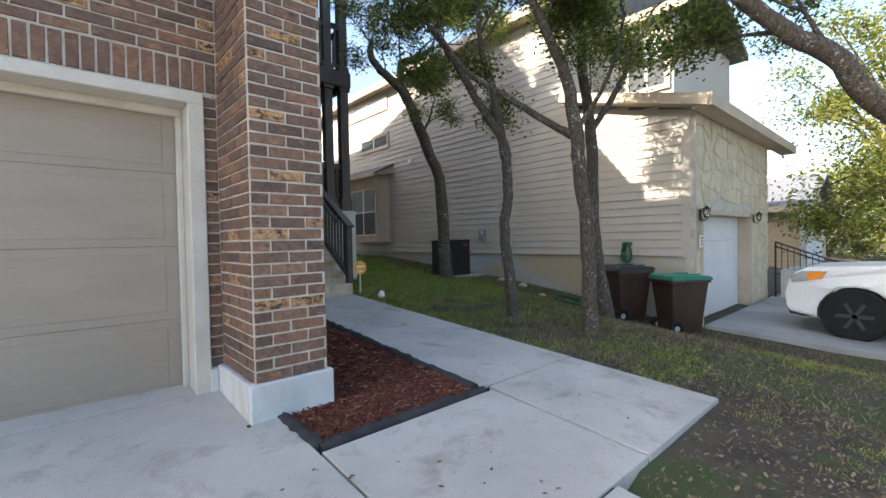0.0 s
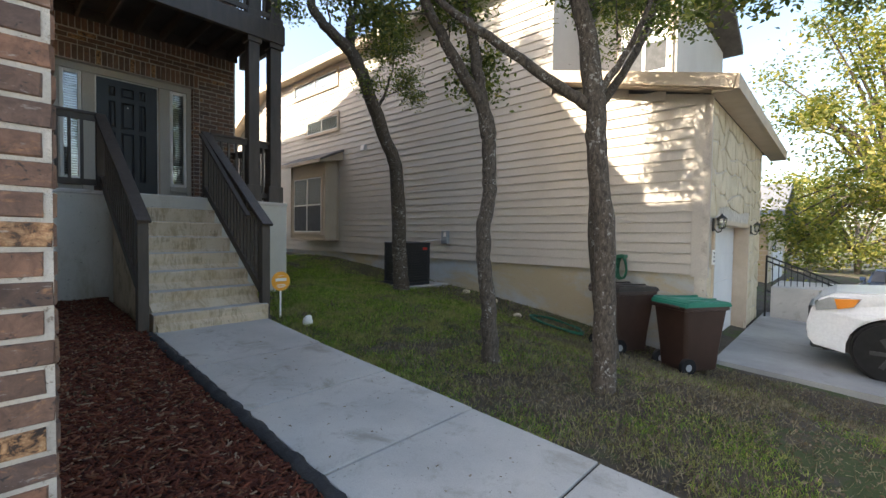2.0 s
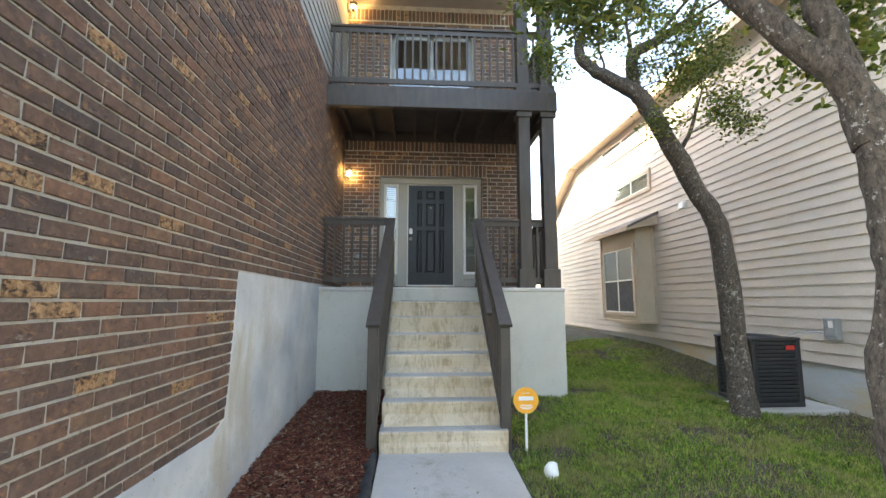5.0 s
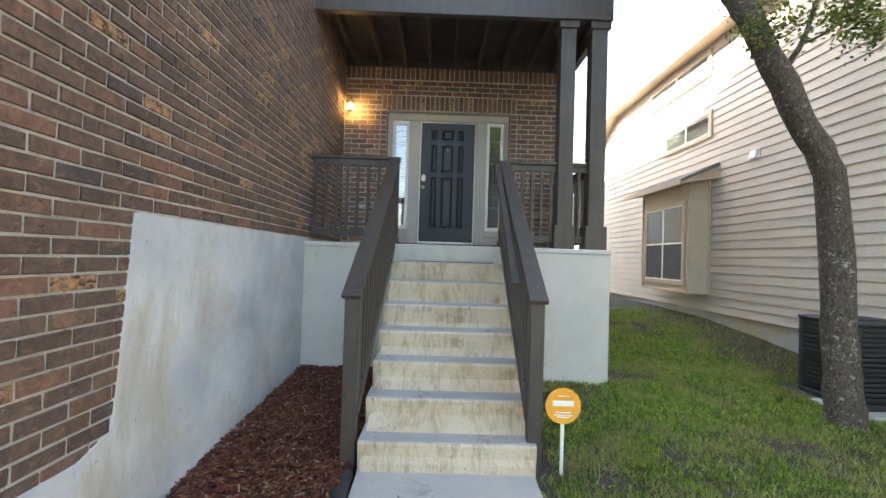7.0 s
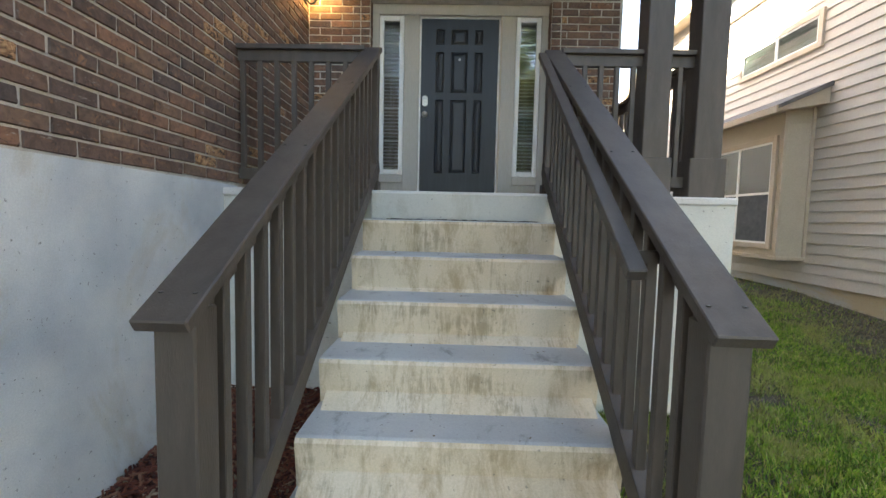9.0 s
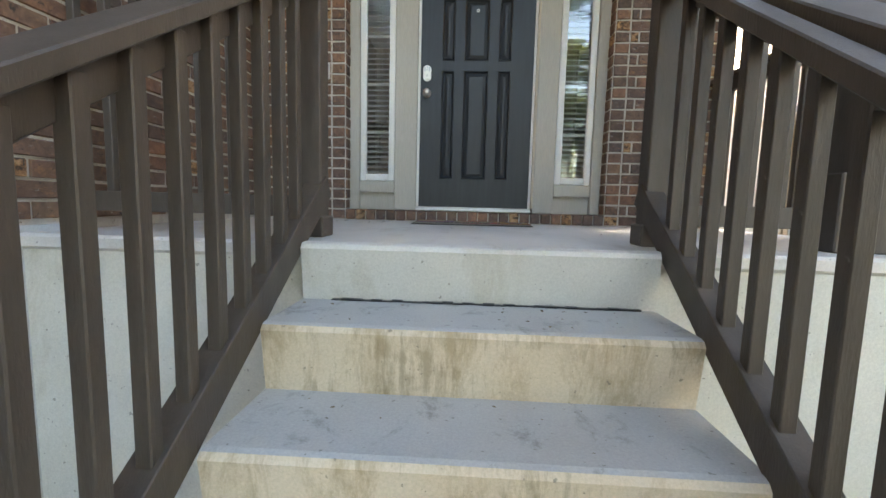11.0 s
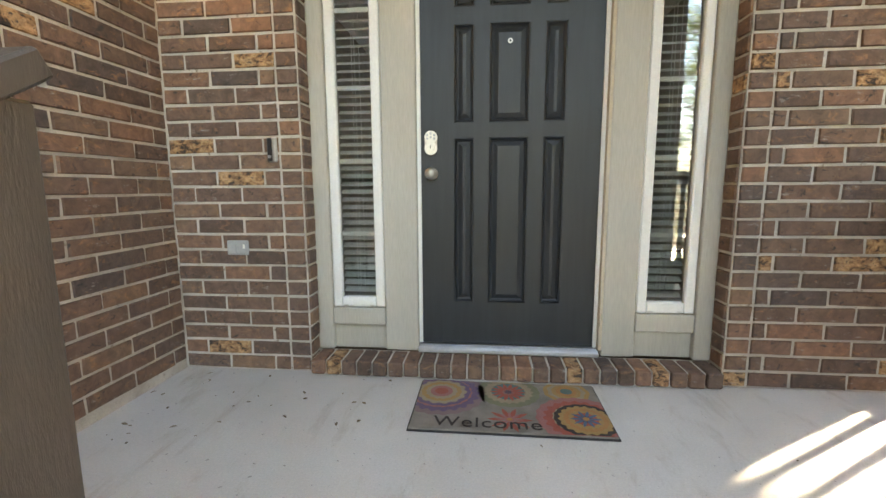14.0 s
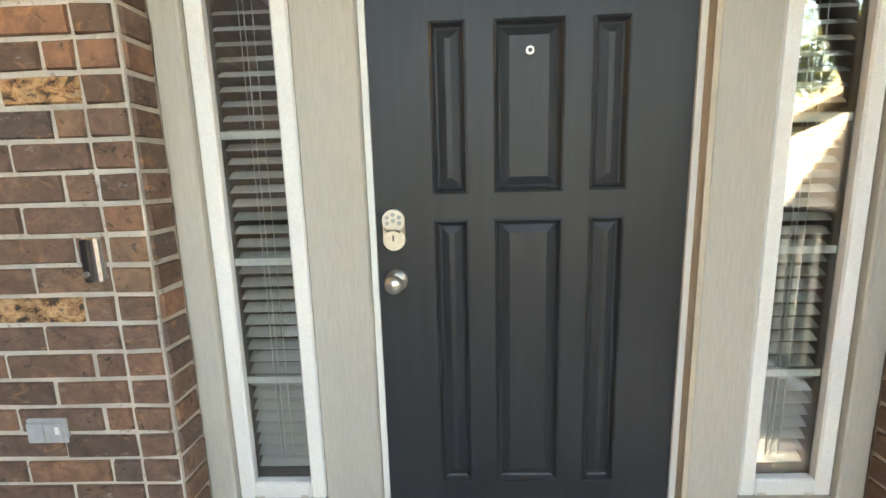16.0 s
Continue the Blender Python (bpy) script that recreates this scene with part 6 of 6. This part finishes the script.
for _ in range(110000):
    x, y = rg.uniform(0.66, 5.72), rg.uniform(-12.6, 2.0)
    if (x < 2.02 and y > -2.10) or (4.25 < x < 5.65 and -2.85 < y < -1.75) or (x < 0.95 and y > -4.3) or x < 0.66 + max(0, -5.5 - y) * 0.035:
        continue
    bare = 0.85 - 0.45 * min(1, max(0, (y + 7.6) / 3.2)) - noise.noise((x * 0.9, y * 0.9, 3)) * 0.9 + (0.3 if x > 4.5 else 0)
    if y < -9.3:
        bare *= 0.35
    if rg.random() < bare:
        straw.append((x, y, ground_z(x, y) - 0.004, rg.uniform(0.03, 0.07), rg.uniform(0, 6.28), rg.gauss(0.9, 0.35), rg.gauss(0, 0.6)))
tagged(scatter("dry_grass", BLADE_V, BLADE_F, straw, thatch_mat), "flattened straw-coloured dry grass", "dry grass", kind="stuff")
for _ in range(60000):
    x, y = rg.uniform(0.66, 5.7), rg.uniform(-12.5, 3.0)
    if rg.random() < 0.12:
        x, y = rg.uniform(-0.9, 1.2), rg.uniform(-12.0, -9.95)
    if (x < 2.02 and y > -2.10) or (4.25 < x < 5.65 and -2.85 < y < -1.75):
        continue
    w = 0.16 + 0.7 * math.exp(-((x - 1.9) ** 2 / 2.2 + (y + 8.0) ** 2 / 3.5)) + (0.5 if x > 4.9 else 0) + (0.1 if y < -9.0 else 0)
    if rg.random() < w:
        litter.append((x, y, ground_z(x, y) + rg.uniform(0.0, 0.025), rg.uniform(0.015, 0.042), rg.uniform(0, 6.28), rg.gauss(0, 0.5), rg.gauss(0, 0.5)))
for _ in range(700):
    x, y = rg.uniform(-1.7, -0.72), rg.uniform(-6.5, -2.0)
    litter.append((x, y, bed_z(x, y) + 0.03, rg.uniform(0.025, 0.045), rg.uniform(0, 6.28), rg.gauss(0, 0.5), rg.gauss(0, 0.5)))
for _ in range(110):
    x, y = rg.uniform(-0.55, 0.6), rg.uniform(-9.8, -4.35)
    litter.append((x, y, near_z(y) + 0.034, rg.uniform(0.012, 0.038), rg.uniform(0, 6.28), rg.gauss(0, 0.12), rg.gauss(0, 0.12)))
for k in range(90):
    s = rg.randrange(1, 8)
    litter.append((rg.uniform(-0.6, 0.57), T0 - RUN * s + 0.26 * rg.random() ** 0.5 + 0.02, -R * s + 0.004, rg.uniform(0.008, 0.022), rg.uniform(0, 6.28), rg.gauss(0, 0.15), rg.gauss(0, 0.15)))
for k in range(46):
    x, y = rg.uniform(-1.7, -0.5) if k < 34 else rg.uniform(-0.5, 2.0), rg.uniform(-0.95, -0.24) if k < 34 else rg.uniform(-1.85, -0.3)
    litter.append((x, y, 0.004, rg.uniform(0.008, 0.034), rg.uniform(0, 6.28), rg.gauss(0, 0.15), rg.gauss(0, 0.15)))
for _ in range(40):
    x, y = rg.uniform(-4.5, -1.2), rg.uniform(-9.8, -8.7)
    litter.append((x, y, near_z(y) + 0.033, rg.uniform(0.02, 0.045), rg.uniform(0, 6.28), rg.gauss(0, 0.12), rg.gauss(0, 0.12)))
tagged(scatter("fallen_leaves", LEAF_V, LEAF_F, litter, litter_mat), "dry brown fallen oak leaves", "fallen leaves", kind="stuff")
CHIP_V = [(-0.5, -0.10, 0), (0.5, -0.07, 0), (0.5, 0.07, 0), (-0.5, 0.10, 0), (-0.48, -0.07, 0.09), (0.46, -0.05, 0.07), (0.47, 0.05, 0.07), (-0.49, 0.07, 0.09)]
CHIP_F = [(0, 1, 5, 4), (1, 2, 6, 5), (2, 3, 7, 6), (3, 0, 4, 7), (4, 5, 6, 7)]
chips = []
for _ in range(30000):
    if rg.random() < 0.84:
        x, y = rg.uniform(-1.71, -0.69), rg.uniform(-8.5, -1.98)
    else:
        x, y = rg.uniform(-2.06, -0.69), rg.uniform(-8.53, -8.02)
    chips.append((x, y, bed_z(x, y) + rg.uniform(0.002, 0.028), rg.uniform(0.02, 0.085), rg.uniform(0, 6.28), rg.gauss(0, 0.28), rg.gauss(0, 0.22)))
tagged(scatter("wood_mulch", CHIP_V, CHIP_F, chips, mulch_mat), "shredded red wood mulch", "mulch", kind="stuff")


# ---- bricks ----
BL, BH, BJ = 0.254, 0.0813, 0.0125
BRICK_MESH = {}


def brick_verts(w, h, chance, d=0.009):
    """A brick face with slightly crooked worn edges."""
    i = 0.004
    lo = [(-w / 2, 0, -h / 2), (w / 2, 0, -h / 2), (w / 2, 0, h / 2), (-w / 2, 0, h / 2)]
    hi = [(-w / 2 + i, -d, -h / 2 + i), (w / 2 - i, -d, -h / 2 + i), (w / 2 - i, -d, h / 2 - i), (-w / 2 + i, -d, h / 2 - i)]
    hi = [(x + chance.uniform(-0.003, 0.003), y + chance.uniform(-0.0015, 0.0015), z + chance.uniform(-0.0025, 0.0025)) for x, y, z in hi]
    lo = [(x + chance.uniform(-0.002, 0.002), y, z + chance.uniform(-0.002, 0.002)) for x, y, z in lo]
    return lo + hi, [(4, 5, 6, 7), (0, 1, 5, 4), (1, 2, 6, 5), (2, 3, 7, 6), (3, 0, 4, 7)]


def lay(parent, pieces, origin, turn, near, limit=290):
    """pieces: u, z, width, height on a wall that faces -y before the turn about origin. The nearest become bricks of their own."""
    m = pose(*origin, 0, 0, turn)
    pieces = sorted(pieces, key=lambda q: (q[0] - near[0]) ** 2 + (q[1] - near[1]) ** 2)
    rg = random.Random(len(pieces))
    V, Fc = [], []
    for k, (u, z, w, h) in enumerate(pieces):
        jig = Matrix.Translation((u, rg.uniform(-0.002, 0.002), z)) @ Matrix.Rotation(rg.gauss(0, 0.006), 4, 'Y')
        if k < limit:
            key = (round(w, 3), round(h, 3), k % 7)
            if key not in BRICK_MESH:
                me = bpy.data.meshes.new("brick")
                me.from_pydata(*(lambda a: (a[0], [], a[1]))(brick_verts(w, h, rg)))
                me.materials.append(brick_mat)
                BRICK_MESH[key] = me
            ob = new("brick", BRICK_MESH[key])
            ob.parent, ob.matrix_local = parent, parent.matrix_world.inverted() @ m @ jig
        else:
            vs, fs = brick_verts(w, h, rg)
            b = len(V)
            mm = m @ jig
            V += [mm @ Vector(v) for v in vs]
            Fc += [tuple(b + i for i in f) for f in fs]
    if V:
        me = bpy.data.meshes.new("brick_courses")
        me.from_pydata(V, [], Fc)
        me.materials.append(brick_mat)
        ob = new("brick_courses", me)
        ob.parent, ob["kind"] = parent, "stuff"


def courses(u0, u1, z0, z1, keep=None, off=0.0):
    out = []
    n = int(round((z1 - z0) / BH))
    for j in range(n):
        z = z0 + BH * (j + 0.5)
        u = u0 - (0.5 * BL if j % 2 else 0) - off
        while u < u1 - 0.02:
            a, b = max(u, u0), min(u + BL, u1)
            if b - a > 0.03 and (keep is None or keep((a + b) / 2, z)):
                out.append(((a + b) / 2, z, round(b - a - BJ, 3), BH - BJ))
            u += BL
    return out


def soldiers(u0, u1, z0, h):
    n = max(1, round((u1 - u0) / BH))
    s = (u1 - u0) / n
    return [(u0 + s * (i + 0.5), z0 + h / 2, round(s - BJ, 4), h - BJ) for i in range(n)]


def headers(u, z0=0.0, n=28):
    return [(u, z0 + BH * (j + 0.5), 0.099, BH - BJ) for j in range(n)]


# side wall: u runs along y; it faces +x
def above_parge(u, z):
    y = u
    if y > -1.93:
        return z > 0.02
    if y > -4.93:
        return z > 0.02
    return z > (-1.2 if y > -7.45 else -1.64)


lay(wall_left, courses(-8.01, -0.175, -1.665, 3.42, above_parge), (-1.742, 0, 0), 90, (-5.5, 0.2))
pillar = bpy.data.objects["wall_pillar"]
lay(pillar, courses(-2.262, -1.735, -1.665, 4.3), (0, -8.008, 0), 0, (-2.0, -0.5))
lay(pillar, [(-u, z, w, h) for u, z, w, h in courses(-8.0, -7.30, -1.665, 3.6)], (-2.262, 0, 0), -90, (7.7, -0.5), 120)
garage = bpy.data.objects["wall_garage"]
lay(garage, courses(-2.363, -2.265, -1.68, 0.44) + soldiers(-7.5, -2.265, 0.46, 0.235) + courses(-7.6, -2.265, 0.70, 2.4), (0, -7.288, 0), 0, (-2.6, 0.6))
lay(wall_door, courses(-1.735, -1.14, 0.0, 2.285) + headers(-1.085) + courses(1.14, 1.80, 0.0, 2.285, off=0.06) + headers(1.085) + soldiers(-1.12, 1.12, 2.29, 0.25)
    + courses(-1.735, -1.12, 2.285, 2.53) + courses(1.12, 1.80, 2.285, 2.53) + courses(-1.735, 1.80, 2.545, 2.79) + soldiers(-1.735, 1.80, 2.80, 0.25) + courses(-1.735, 1.80, 3.05, 3.22)
    + courses(-1.735, -0.86, 3.25, 5.36) + courses(0.87, 1.80, 3.25, 5.36) + courses(-1.735, 1.80, 5.36, 5.62) + soldiers(-1.735, 1.80, 5.63, 0.25), (0, -0.172, 0), 0, (0, 0.9), 300)
# returns of the opening
lay(wall_door, [(u, z, w, h) for u, z, w, h in courses(-0.172, -0.06, 0.0, 2.285)], (-1.03, 0, 0), 90, (0, 0.8), 40)
lay(wall_door, [(-u, z, w, h) for u, z, w, h in courses(-0.172, -0.06, 0.0, 2.285)], (1.03, 0, 0), -90, (0, 0.8), 40)
sill = tagged(part("door_sill", bx(-1.02, 1.02, -0.20, -0.03, 0.0, 0.073), mortar), "row of upright bricks under the front door", "sill", kind="structure")
sill_brick = bpy.data.meshes.new("brick")
bm = box(bmesh.new(), -0.036, 0.036, -0.085, 0.085, -0.038, 0.038, 0.006)
bm.to_mesh(sill_brick), bm.free()
sill_brick.materials.append(brick_mat)
for u, z, w, h in soldiers(-1.02, 1.02, 0.0, 0.2):
    ob = new("brick", sill_brick)
    ob.parent, ob.location = sill, (u, -0.135 + rnd.uniform(-0.004, 0.004), 0.042 + rnd.uniform(-0.002, 0.002))

# balcony door
bd = thing("door_balcony", "glazed double balcony door in grey frame", "door", kind="structure")
for a, b in ((-0.84, -0.76), (0.77, 0.85), (-0.03, 0.04)):
    part("stile", bx(a, b, -0.10, 0.0, 3.25, 5.34, 0.005), grey_metal, bd)
part("head", bx(-0.84, 0.85, -0.10, 0.0, 5.26, 5.34, 0.005), grey_metal, bd)
part("sill", bx(-0.84, 0.85, -0.12, 0.0, 3.25, 3.34, 0.005), grey_metal, bd)
for a, b in ((-0.76, -0.03), (0.04, 0.77)):
    part("pane", bx(a, b, -0.055, -0.05, 3.34, 5.26), dark_glass, bd)
